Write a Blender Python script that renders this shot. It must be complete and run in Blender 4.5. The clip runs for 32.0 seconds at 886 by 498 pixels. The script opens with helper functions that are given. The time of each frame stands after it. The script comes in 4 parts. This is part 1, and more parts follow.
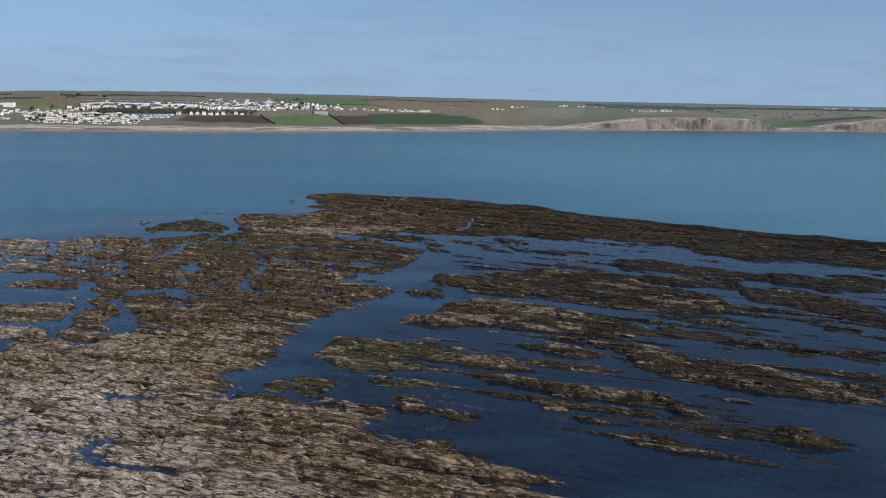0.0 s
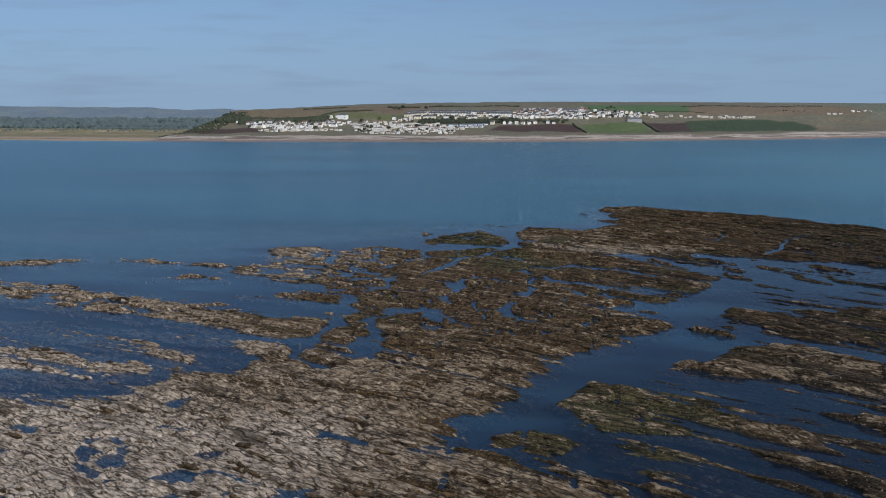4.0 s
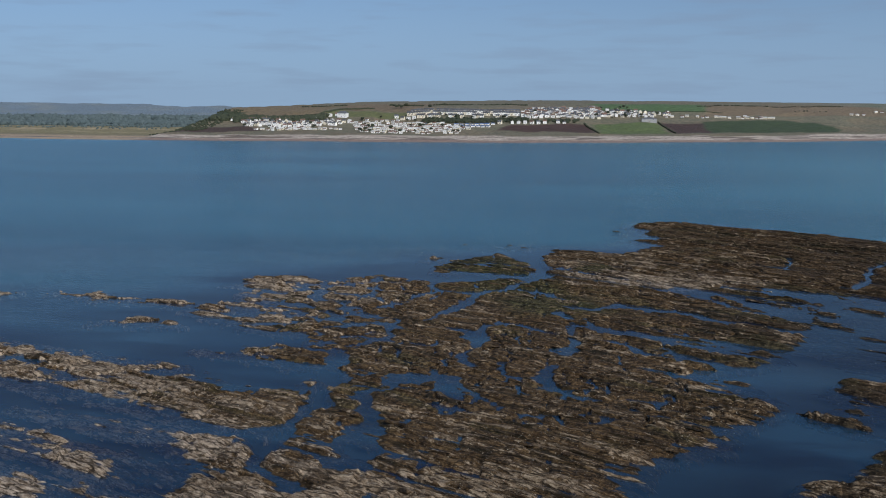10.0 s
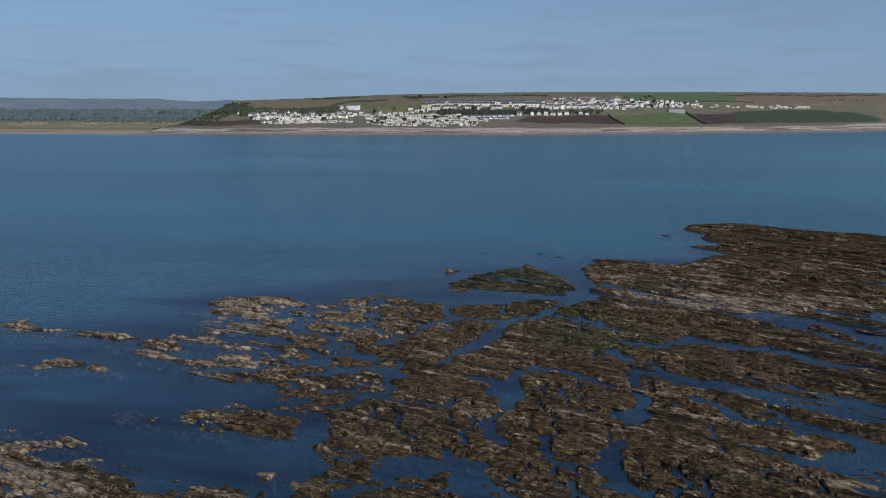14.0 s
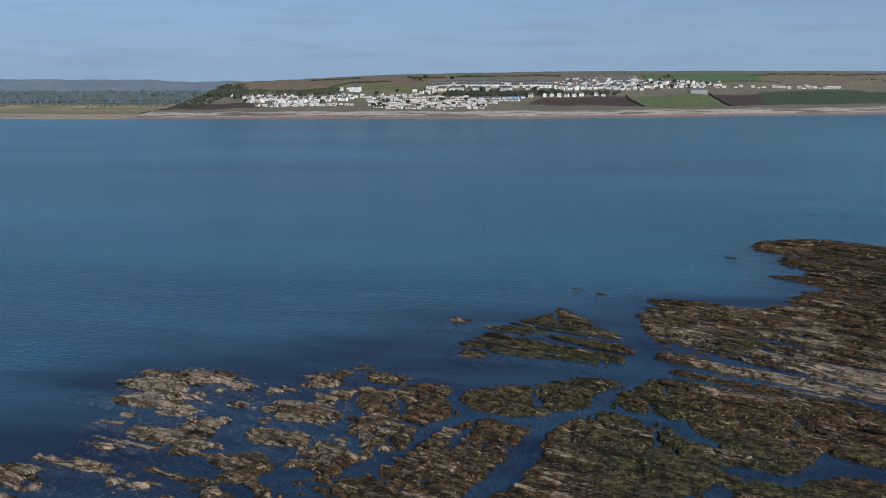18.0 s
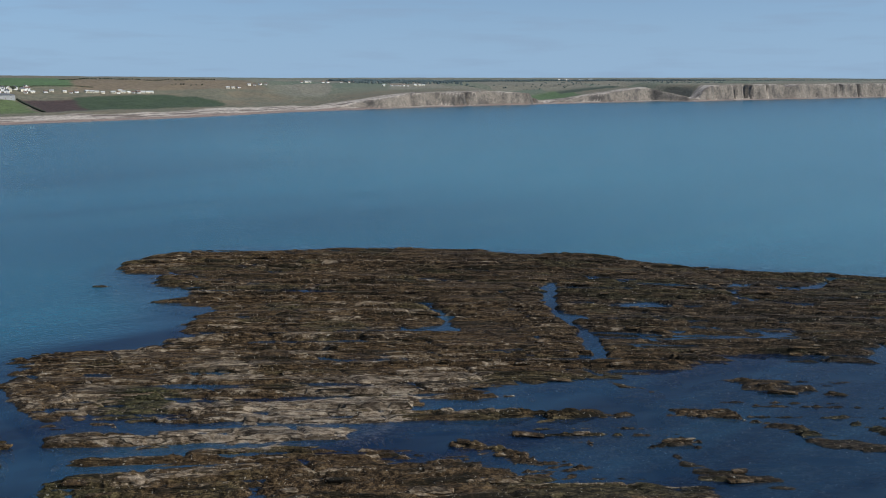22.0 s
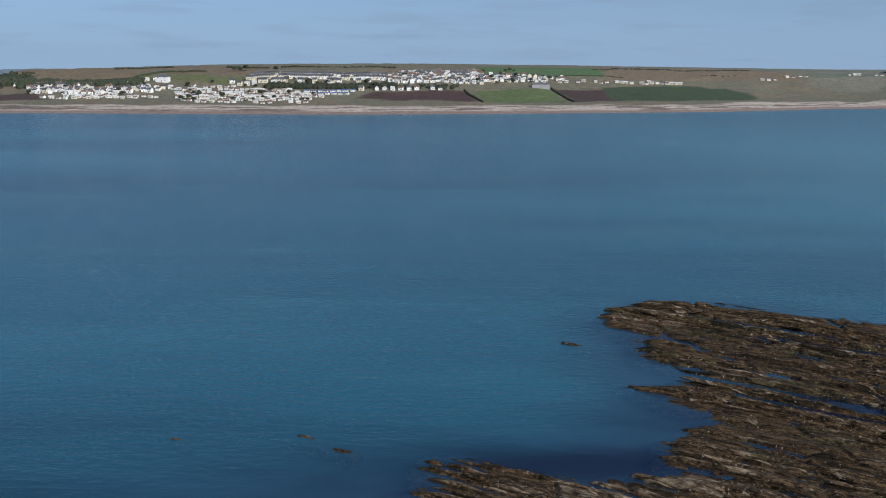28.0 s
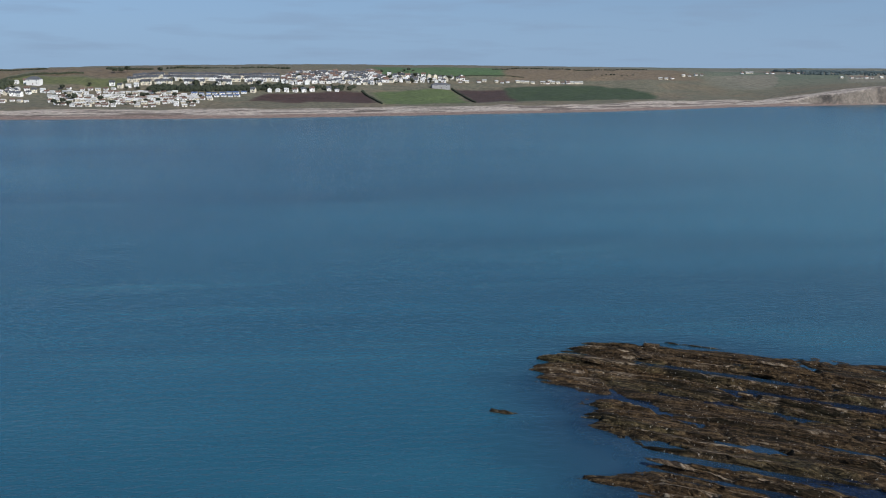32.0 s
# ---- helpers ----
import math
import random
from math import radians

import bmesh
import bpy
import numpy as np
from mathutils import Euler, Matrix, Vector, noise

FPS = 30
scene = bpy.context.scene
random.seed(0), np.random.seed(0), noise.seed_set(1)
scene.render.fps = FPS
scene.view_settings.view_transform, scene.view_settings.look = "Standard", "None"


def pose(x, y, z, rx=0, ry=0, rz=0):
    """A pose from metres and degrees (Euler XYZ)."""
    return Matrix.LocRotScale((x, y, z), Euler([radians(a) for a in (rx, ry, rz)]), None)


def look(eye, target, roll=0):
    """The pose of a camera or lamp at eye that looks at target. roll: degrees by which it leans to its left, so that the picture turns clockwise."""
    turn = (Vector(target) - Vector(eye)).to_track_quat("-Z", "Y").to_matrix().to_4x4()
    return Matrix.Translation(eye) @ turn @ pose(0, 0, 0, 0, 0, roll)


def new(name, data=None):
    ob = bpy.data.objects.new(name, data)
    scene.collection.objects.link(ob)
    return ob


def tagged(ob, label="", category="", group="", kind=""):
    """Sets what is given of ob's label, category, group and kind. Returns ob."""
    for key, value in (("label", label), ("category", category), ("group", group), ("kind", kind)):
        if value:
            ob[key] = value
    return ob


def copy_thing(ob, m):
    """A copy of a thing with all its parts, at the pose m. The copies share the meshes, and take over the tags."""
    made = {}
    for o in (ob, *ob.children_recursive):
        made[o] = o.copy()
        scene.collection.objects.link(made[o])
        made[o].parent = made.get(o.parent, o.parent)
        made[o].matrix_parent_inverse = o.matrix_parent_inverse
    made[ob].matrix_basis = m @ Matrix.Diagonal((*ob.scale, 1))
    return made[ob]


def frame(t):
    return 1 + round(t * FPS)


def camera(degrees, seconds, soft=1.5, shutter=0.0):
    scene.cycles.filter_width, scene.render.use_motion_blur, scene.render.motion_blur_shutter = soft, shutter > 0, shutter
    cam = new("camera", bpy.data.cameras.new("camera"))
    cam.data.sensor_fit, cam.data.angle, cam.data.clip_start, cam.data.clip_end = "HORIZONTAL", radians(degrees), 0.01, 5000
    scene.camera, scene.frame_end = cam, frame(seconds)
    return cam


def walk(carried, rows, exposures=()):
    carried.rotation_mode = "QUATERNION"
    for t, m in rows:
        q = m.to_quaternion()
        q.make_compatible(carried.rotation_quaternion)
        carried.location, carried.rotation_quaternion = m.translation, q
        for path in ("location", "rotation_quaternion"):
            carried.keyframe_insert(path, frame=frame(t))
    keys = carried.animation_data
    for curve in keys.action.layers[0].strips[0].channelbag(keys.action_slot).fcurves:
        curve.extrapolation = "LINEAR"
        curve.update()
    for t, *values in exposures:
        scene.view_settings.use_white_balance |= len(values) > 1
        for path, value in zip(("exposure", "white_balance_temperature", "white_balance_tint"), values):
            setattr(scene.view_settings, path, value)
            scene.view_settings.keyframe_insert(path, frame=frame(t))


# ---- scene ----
# Seconds, place in metres, then the heading (to the left of +y), the tilt and the roll in degrees.
PATH = [
    (0, -0.04, -0.08, 76.31, -12.585, -10.196, 1.289),
    (0.5, 4.59, 5.16, 75.86, -1.316, -10.274, 0.776),
    (1, 9.66, 9.98, 75.63, 7.133, -10.129, 0.450),
    (1.5, 12.71, 14.37, 75.68, 7.291, -10.075, 0.349),
    (2, 15.18, 19.42, 75.36, 7.444, -9.991, 0.196),
    (2.5, 16.73, 24.12, 75.20, 7.577, -9.892, 0.099),
    (3, 18.03, 28.42, 75.25, 7.744, -9.835, 0.010),
    (3.5, 18.71, 33.39, 74.81, 7.845, -9.869, -0.075),
    (5.5, 17.09, 55.30, 74.43, 8.141, -9.805, -0.156),
    (6, 15.94, 60.64, 74.81, 8.156, -9.844, -0.131),
    (6.5, 14.68, 67.83, 74.57, 8.177, -9.843, -0.129),
    (7, 13.22, 74.59, 74.48, 8.178, -9.843, -0.141),
    (7.5, 11.78, 81.23, 74.42, 8.191, -9.846, -0.111),
    (8, 10.29, 88.30, 74.40, 8.197, -9.882, -0.086),
    (8.5, 8.57, 95.34, 74.26, 8.159, -9.913, 0.009),
    (9, 6.99, 102.19, 74.06, 8.135, -9.906, 0.019),
    (9.5, 4.74, 109.43, 74.16, 8.034, -9.962, 0.116),
    (10, 3.01, 116.14, 74.21, 8.021, -9.984, 0.185),
    (10.5, 1.19, 122.98, 74.24, 7.970, -10.015, 0.255),
    (11, -0.73, 130.10, 74.13, 7.877, -10.020, 0.306),
    (11.5, -2.19, 137.87, 73.85, 7.848, -10.052, 0.336),
    (12, -3.87, 145.44, 73.33, 7.795, -10.036, 0.292),
    (12.5, -4.84, 152.21, 72.48, 7.809, -9.946, 0.075),
    (13, -6.23, 159.73, 71.82, 7.781, -9.915, -0.011),
    (13.5, -7.78, 172.00, 71.35, 7.807, -9.989, -0.021),
    (14, -7.40, 189.00, 67.51, 9.117, -10.33, -0.242),
    (14.5, -7.60, 204.50, 67.03, 9.360, -10.41, -0.289),
    (16.5, -16.56, 247.68, 69.26, 9.069, -11.229, -0.631),
    (17, -17.73, 262.81, 69.45, 9.771, -11.693, -0.421),
    (17.5, -19.16, 268.66, 69.10, 9.734, -11.630, -0.440),
    (18, -21.12, 274.94, 68.90, 9.559, -11.630, -0.440),
    (18.5, -22.92, 280.84, 68.70, 9.402, -11.640, -0.380),
    (19, -25.54, 287.93, 68.73, 9.136, -11.770, -0.202),
    (19.5, -26.59, 293.33, 68.20, 9.144, -11.640, -0.270),
    (19.8, -25.77, 297.03, 67.06, 7.816, -11.323, -0.260),
    (20.0, -25.62, 299.3, 66.6, -6.5, -11.32, -0.1), (20.2, -25.5, 301.6, 66.1, -22.9, -11.31, 0.1), (20.4, -25.4, 303.9, 65.6, -32.2, -11.306, 0.3), (20.5, -25.37, 304.99, 65.42, -32.690, -11.306, 0.358),
    (21, -25.75, 311.05, 65.33, -32.667, -11.288, 0.303),
    (21.5, -25.71, 317.16, 65.38, -32.725, -11.318, 0.322),
    (22, -24.88, 322.69, 65.13, -32.704, -11.282, 0.266),
    (22.5, -23.87, 328.48, 65.31, -32.770, -11.365, 0.325),
    (23, -22.36, 334.25, 65.33, -32.824, -11.437, 0.450),
    (23.5, -20.53, 339.76, 65.17, -32.868, -11.454, 0.498),
    (24, -18.60, 344.81, 65.46, -32.905, -11.525, 0.455),
    (24.5, -16.43, 350.74, 65.70, -33.014, -11.658, 0.606),
    (25, -14.92, 356.46, 66.27, -25.797, -11.904, -0.023),
    (25.5, -12.46, 362.97, 66.36, -21.307, -12.064, -0.649),
    (27.5, -0.34, 395.65, 65.07, -4.329, -11.788, 0.718),
    (28, -0.33, 402.47, 65.57, 0.019, -12.094, 0.457),
    (28.5, 0.20, 408.27, 65.75, 4.170, -12.177, -0.101),
    (29, -0.09, 414.09, 65.94, 7.751, -12.261, -0.559),
    (29.5, -0.07, 419.44, 65.92, 11.272, -12.160, -1.194),
    (30, 0.78, 424.03, 64.91, 11.973, -11.964, -0.903),
    (30.5, 3.62, 430.66, 65.05, -4.650, -11.890, -0.121),
    (31, 2.50, 437.72, 64.83, -6.305, -12.030, 0.128),
    (31.5, 1.84, 443.27, 64.21, -6.380, -11.943, 0.253),
    (32, 1.39, 448.51, 64.35, -6.385, -12.014, 0.242),
]


def aim(x, y, z, heading, tilt, roll):
    return pose(x, y, z, 0, 0, heading) @ pose(0, 0, 0, 90 + tilt) @ pose(0, 0, 0, 0, 0, roll)


cam = camera(53.01, 32.0, soft=1.0)
walk(cam, [(row[0], aim(*row[1:])) for row in PATH], [(0, 0.25, 6050, 8), (1, 0.03, 6050, 8), (13.4, 0.0, 6050, 8), (14, -0.1, 6050, 8), (14.5, -0.08, 6050, 8), (17, 0.05, 6050, 8), (19.5, 0.08, 6050, 8), (20.0, -0.02, 6050, 8), (20.6, 0.3, 6050, 5), (24.5, 0.3, 6050, 5), (28, 0.17, 6050, 8), (32, 0.15, 6050, 8)])

# ---- sky, sun ----
SUN_AZ, SUN_EL = radians(138), radians(34)   # clockwise from +y; height over the horizon
world = bpy.data.worlds.new("sky")
scene.world = world
world.use_nodes = True
wn, wl = world.node_tree.nodes, world.node_tree.links
wn.clear()
w_out = wn.new("ShaderNodeOutputWorld")
w_bg = wn.new("ShaderNodeBackground")
w_sky = wn.new("ShaderNodeTexSky")
w_sky.sky_type = "NISHITA"
w_sky.sun_disc = False
w_sky.sun_elevation, w_sky.sun_rotation = SUN_EL, SUN_AZ
w_sky.air_density, w_sky.dust_density, w_sky.ozone_density = 1.0, 1.0, 2.5
w_co = wn.new("ShaderNodeTexCoord")
w_up = wn.new("ShaderNodeVectorMath")
w_up.operation = "ADD"
w_up.inputs[1].default_value = (0, 0, 0.12)
w_bg.inputs["Strength"].default_value = 0.095
wl.new(w_co.outputs["Generated"], w_up.inputs[0])
wl.new(w_up.outputs[0], w_sky.inputs["Vector"])
w_map = wn.new("ShaderNodeMapping")
w_map.inputs["Scale"].default_value = (9, 9, 75)
w_map.inputs["Location"].default_value = (3.1, 0.4, 0.7)
w_no = wn.new("ShaderNodeTexNoise")
w_no.inputs["Scale"].default_value, w_no.inputs["Detail"].default_value = 1.0, 5
w_ra = wn.new("ShaderNodeValToRGB")
w_ra.color_ramp.elements[0].position, w_ra.color_ramp.elements[1].position = 0.50, 0.70
w_ra.color_ramp.elements[1].color = (0.38, 0.38, 0.38, 1)
w_mix = wn.new("ShaderNodeMix")
w_mix.data_type = "RGBA"
w_mix.inputs[7].default_value = (2.35, 3.0, 4.1, 1)   # thin grey cloud
wl.new(w_co.outputs["Generated"], w_map.inputs["Vector"])
wl.new(w_map.outputs[0], w_no.inputs["Vector"])
wl.new(w_no.outputs["Fac"], w_ra.inputs["Fac"])
wl.new(w_ra.outputs["Color"], w_mix.inputs[0])
wl.new(w_sky.outputs["Color"], w_mix.inputs[6])
w_sep = wn.new("ShaderNodeSeparateXYZ")
w_low = wn.new("ShaderNodeMapRange")
w_low.inputs["From Min"].default_value, w_low.inputs["From Max"].default_value = 0.13, 0.0
w_low.inputs["To Max"].default_value = 0.9
w_haze = wn.new("ShaderNodeMix")
w_haze.data_type = "RGBA"
w_haze.inputs[7].default_value = (2.72, 3.72, 5.1, 1)   # haze over the horizon
wl.new(w_co.outputs["Generated"], w_sep.inputs[0])
wl.new(w_sep.outputs["Z"], w_low.inputs["Value"])
wl.new(w_low.outputs[0], w_haze.inputs[0])
wl.new(w_sky.outputs["Color"], w_haze.inputs[6])
wl.new(w_haze.outputs[2], w_mix.inputs[6])
wl.new(w_mix.outputs[2], w_bg.inputs["Color"])
wl.new(w_bg.outputs[0], w_out.inputs["Surface"])

sun = new("sun", bpy.data.lights.new("sun", "SUN"))
sun.data.energy, sun.data.angle, sun.data.color = 3.8, radians(0.6), (1.0, 0.93, 0.84)
sun.matrix_world = look((0, 0, 0), (-math.sin(SUN_AZ) * math.cos(SUN_EL), -math.cos(SUN_AZ) * math.cos(SUN_EL), -math.sin(SUN_EL)))


# ---- noise and shapes ----
TABLE = np.random.RandomState(7).rand(16, 256, 256)


def vnoise(x, y, seed=0):
    xi, yi = np.floor(x).astype(int), np.floor(y).astype(int)
    u, v = x - xi, y - yi
    u, v = u * u * (3 - 2 * u), v * v * (3 - 2 * v)
    tab = TABLE[seed % 16]
    a, b = tab[xi & 255, yi & 255], tab[(xi + 1) & 255, yi & 255]
    c, d = tab[xi & 255, (yi + 1) & 255], tab[(xi + 1) & 255, (yi + 1) & 255]
    return (a + (b - a) * u) * (1 - v) + (c + (d - c) * u) * v


def fbm(x, y, seed=0, octaves=4):
    total, amp, norm = 0, 1.0, 0
    for k in range(octaves):
        total = total + amp * vnoise(x * 2 ** k + 17 * k, y * 2 ** k + 31 * k, seed + k)
        norm += amp
        amp *= 0.5
    return total / norm * 2 - 1


def smooth(a, b, x):
    t = np.clip((x - a) / (b - a), 0, 1)
    return t * t * (3 - 2 * t)


def inside_distance(x, y, poly):
    """Metres to the outline of a polygon, positive inside."""
    best, odd = np.full(x.shape, 1e9), np.zeros(x.shape, bool)
    for (ax, ay), (bx, by) in zip(poly, poly[1:] + poly[:1]):
        dx, dy = bx - ax, by - ay
        s = np.clip(((x - ax) * dx + (y - ay) * dy) / (dx * dx + dy * dy), 0, 1)
        best = np.minimum(best, np.hypot(x - ax - s * dx, y - ay - s * dy))
        if ay != by:
            odd ^= ((ay > y) != (by > y)) & (x < ax + (y - ay) * dx / (by - ay))
    return np.where(odd, best, -best)


def line_distance(x, y, line):
    best = np.full(x.shape, 1e9)
    for (ax, ay), (bx, by) in zip(line, line[1:]):
        dx, dy = bx - ax, by - ay
        s = np.clip(((x - ax) * dx + (y - ay) * dy) / (dx * dx + dy * dy + 1e-9), 0, 1)
        best = np.minimum(best, np.hypot(x - ax - s * dx, y - ay - s * dy))
    return best


def mesh_object(name, verts, faces, material, parent=None, smooth_faces=False, label=""):
    me = bpy.data.meshes.new(name)
    me.from_pydata(verts, [], faces)
    me.materials.append(material)
    if smooth_faces:
        me.polygons.foreach_set("use_smooth", [True] * len(me.polygons))
    me.update()
    ob = new(name, me)
    if parent:
        ob.parent = parent
    if label:
        tagged(ob, label)
    return ob


def grid_mesh(name, X, Y, Z, keep, material, attributes=(), soft_faces=False):
    """One sheet from arrays of places; keep: which quads stay."""
    rows_, cols = X.shape
    idx = np.arange(rows_ * cols).reshape(rows_, cols)
    quads = np.stack([idx[:-1, :-1], idx[:-1, 1:], idx[1:, 1:], idx[1:, :-1]], -1)[keep]
    used, inverse = np.unique(quads, return_inverse=True)
    quads = inverse.reshape(-1, 4)
    co = np.stack([X.ravel()[used], Y.ravel()[used], Z.ravel()[used]], -1)
    me = bpy.data.meshes.new(name)
    me.vertices.add(len(co))
    me.vertices.foreach_set("co", co.ravel())
    me.loops.add(quads.size)
    me.loops.foreach_set("vertex_index", quads.ravel())
    me.polygons.add(len(quads))
    me.polygons.foreach_set("loop_start", np.arange(0, quads.size, 4))
    me.update(calc_edges=True)
    me.polygons.foreach_set("use_smooth", np.full(len(quads), soft_faces))
    for key, values in attributes:
        at = me.attributes.new(key, "FLOAT", "POINT")
        at.data.foreach_set("value", values.ravel()[used].astype(np.float32))
    me.materials.append(material)
    return new(name, me)


# ---- materials ----
def node_material(name):
    m = bpy.data.materials.new(name)
    m.use_nodes = True
    nt = m.node_tree
    return m, nt, nt.nodes["Principled BSDF"]


def n_noise(nt, scale, detail=4, rough=0.6, stretch=(1, 1, 1), turn=0.0, vec=None):
    co = nt.nodes.new("ShaderNodeTexCoord")
    mp = nt.nodes.new("ShaderNodeMapping")
    mp.inputs["Scale"].default_value = stretch
    mp.inputs["Rotation"].default_value = (0, 0, turn)
    no = nt.nodes.new("ShaderNodeTexNoise")
    no.inputs["Scale"].default_value, no.inputs["Detail"].default_value, no.inputs["Roughness"].default_value = scale, detail, rough
    nt.links.new(vec or co.outputs["Object"], mp.inputs["Vector"])
    nt.links.new(mp.outputs[0], no.inputs["Vector"])
    return no.outputs["Fac"]


def n_ramp(nt, fac, stops):
    r = nt.nodes.new("ShaderNodeValToRGB")
    els = r.color_ramp.elements
    while len(els) < len(stops):
        els.new(0.5)
    for e, (p, c) in zip(els, stops):
        e.position = p
        e.color = (*c, 1) if len(c) == 3 else c
    nt.links.new(fac, r.inputs["Fac"])
    return r.outputs["Color"]


def n_grey(nt, fac, lo, hi):
    return n_ramp(nt, fac, [(lo, (0, 0, 0)), (hi, (1, 1, 1))])


def n_mix(nt, fac, a, b, mode="MIX"):
    m = nt.nodes.new("ShaderNodeMix")
    m.data_type, m.blend_type = "RGBA", mode
    for value, sock in ((fac, m.inputs[0]), (a, m.inputs[6]), (b, m.inputs[7])):
        if isinstance(value, (int, float)):
            sock.default_value = value
        elif isinstance(value, tuple):
            sock.default_value = (*value, 1)
        else:
            nt.links.new(value, sock)
    return m.outputs[2]


def n_math(nt, op, a, b):
    m = nt.nodes.new("ShaderNodeMath")
    m.operation = op
    for value, sock in ((a, m.inputs[0]), (b, m.inputs[1])):
        if isinstance(value, (int, float)):
            sock.default_value = value
        else:
            nt.links.new(value, sock)
    return m.outputs[0]


def n_attr(nt, name):
    a = nt.nodes.new("ShaderNodeAttribute")
    a.attribute_name = name
    return a.outputs["Fac"]


def n_bump(nt, bsdf, height, strength, distance):
    b = nt.nodes.new("ShaderNodeBump")
    b.inputs["Strength"].default_value, b.inputs["Distance"].default_value = strength, distance
    nt.links.new(height, b.inputs["Height"])
    nt.links.new(b.outputs[0], bsdf.inputs["Normal"])


def n_cracks(nt, scale, stretch, turn, vec, wobble):
    """Metres-to-edge of uneven plates, their joints bent by a noise."""
    mp = nt.nodes.new("ShaderNodeMapping")
    mp.inputs["Scale"].default_value, mp.inputs["Rotation"].default_value = stretch, (0, 0, turn)
    nt.links.new(vec, mp.inputs["Vector"])
    no = nt.nodes.new("ShaderNodeTexNoise")
    no.inputs["Scale"].default_value, no.inputs["Detail"].default_value = scale * 1.7, 4
    nt.links.new(mp.outputs[0], no.inputs["Vector"])
    add = nt.nodes.new("ShaderNodeMix")
    add.data_type, add.blend_type = "RGBA", "LINEAR_LIGHT"
    add.inputs[0].default_value = wobble
    nt.links.new(mp.outputs[0], add.inputs[6])
    nt.links.new(no.outputs["Color"], add.inputs[7])
    vo = nt.nodes.new("ShaderNodeTexVoronoi")
    vo.feature = "DISTANCE_TO_EDGE"
    vo.inputs["Scale"].default_value = scale
    nt.links.new(add.outputs[2], vo.inputs["Vector"])
    return vo.outputs["Distance"]


def rock_material():
    m, nt, bsdf = node_material("reef_rock")
    place = nt.nodes.new("ShaderNodeNewGeometry").outputs["Position"]
    parts_of = nt.nodes.new("ShaderNodeSeparateXYZ")
    nt.links.new(place, parts_of.inputs[0])
    bedded = nt.nodes.new("ShaderNodeCombineXYZ")   # runs along the strike
    nt.links.new(n_math(nt, "MULTIPLY", parts_of.outputs["X"], 0.55), bedded.inputs["X"])
    nt.links.new(n_math(nt, "MULTIPLY", n_attr(nt, "bed"), 1.15), bedded.inputs["Y"])
    nt.links.new(parts_of.outputs["Z"], bedded.inputs["Z"])
    bedded = bedded.outputs[0]
    speck = n_mix(nt, n_attr(nt, "clumped"), n_noise(nt, 0.85, 8, 0.8, vec=bedded), n_noise(nt, 0.6, 8, 0.8, vec=place))
    broad = n_noise(nt, 0.07, 4, 0.6, vec=place)
    tuft = n_noise(nt, 0.75, 7, 0.82, vec=place)
    clumped = n_attr(nt, "clumped")
    grain = n_mix(nt, clumped, n_mix(nt, 0.55, n_noise(nt, 1.6, 6, 0.8, vec=place), n_noise(nt, 1.3, 6, 0.75, (0.42, 0.9, 1), vec=bedded)), tuft)
    plates = n_cracks(nt, 0.62, (0.42, 1, 1), 0.0, bedded, 0.6)
    gap = n_math(nt, "SUBTRACT", n_math(nt, "MULTIPLY", n_noise(nt, 0.3, 5, 0.75, vec=place), 0.20), plates)
    gap = n_grey(nt, gap, 0.03, 0.09)
    bare = n_ramp(nt, speck, [(0.385, (0.030, 0.022, 0.016)), (0.465, (0.30, 0.24, 0.185)), (0.60, (0.60, 0.51, 0.425))])
    tan = n_ramp(nt, speck, [(0.38, (0.04, 0.025, 0.013)), (0.49, (0.155, 0.108, 0.064)), (0.62, (0.40, 0.315, 0.21))])
    weed = n_ramp(nt, grain, [(0.42, (0.004, 0.0026, 0.0012)), (0.495, (0.046, 0.027, 0.0118)), (0.60, (0.18, 0.118, 0.058))])
    wrack = n_ramp(nt, grain, [(0.42, (0.003, 0.0025, 0.0018)), (0.50, (0.020, 0.016, 0.012)), (0.61, (0.115, 0.09, 0.066))])
    moss = n_ramp(nt, grain, [(0.41, (0.004, 0.0045, 0.002)), (0.49, (0.024, 0.025, 0.010)), (0.61, (0.15, 0.14, 0.062))])
    fleck = n_grey(nt, n_noise(nt, 1.5, 6, 0.85, vec=bedded), 0.53, 0.61)
    base = n_mix(nt, n_attr(nt, "pale"), tan, bare)
    base = n_mix(nt, n_math(nt, "MULTIPLY", gap, 0.85), base, (0.016, 0.011, 0.007))
    cover = n_math(nt, "ADD", n_attr(nt, "weed"), n_math(nt, "MULTIPLY", n_math(nt, "SUBTRACT", broad, 0.5), 1.3))
    cover = n_math(nt, "ADD", cover, n_math(nt, "MULTIPLY", n_math(nt, "SUBTRACT", 0.5, speck), 0.9))
    lines = n_noise(nt, 0.5, 7, 0.7, (0.13, 0.5, 0.6), vec=bedded)   # thin beds that crop out as long lines
    cover = n_math(nt, "ADD", cover, n_math(nt, "MULTIPLY", n_math(nt, "SUBTRACT", 0.5, lines), 1.4))
    cover = n_math(nt, "ADD", cover, n_math(nt, "MULTIPLY", n_math(nt, "SUBTRACT", 0.5, n_noise(nt, 0.6, 6, 0.75, vec=place)), 1.4))
    cover = n_math(nt, "ADD", cover, n_math(nt, "MULTIPLY", n_math(nt, "SUBTRACT", n_noise(nt, 0.16, 5, 0.65, vec=place), 0.5), 0.9))
    cover = n_grey(nt, cover, 0.37, 0.55)
    both = n_mix(nt, n_attr(nt, "green"), n_mix(nt, n_attr(nt, "wrack"), weed, wrack), moss)
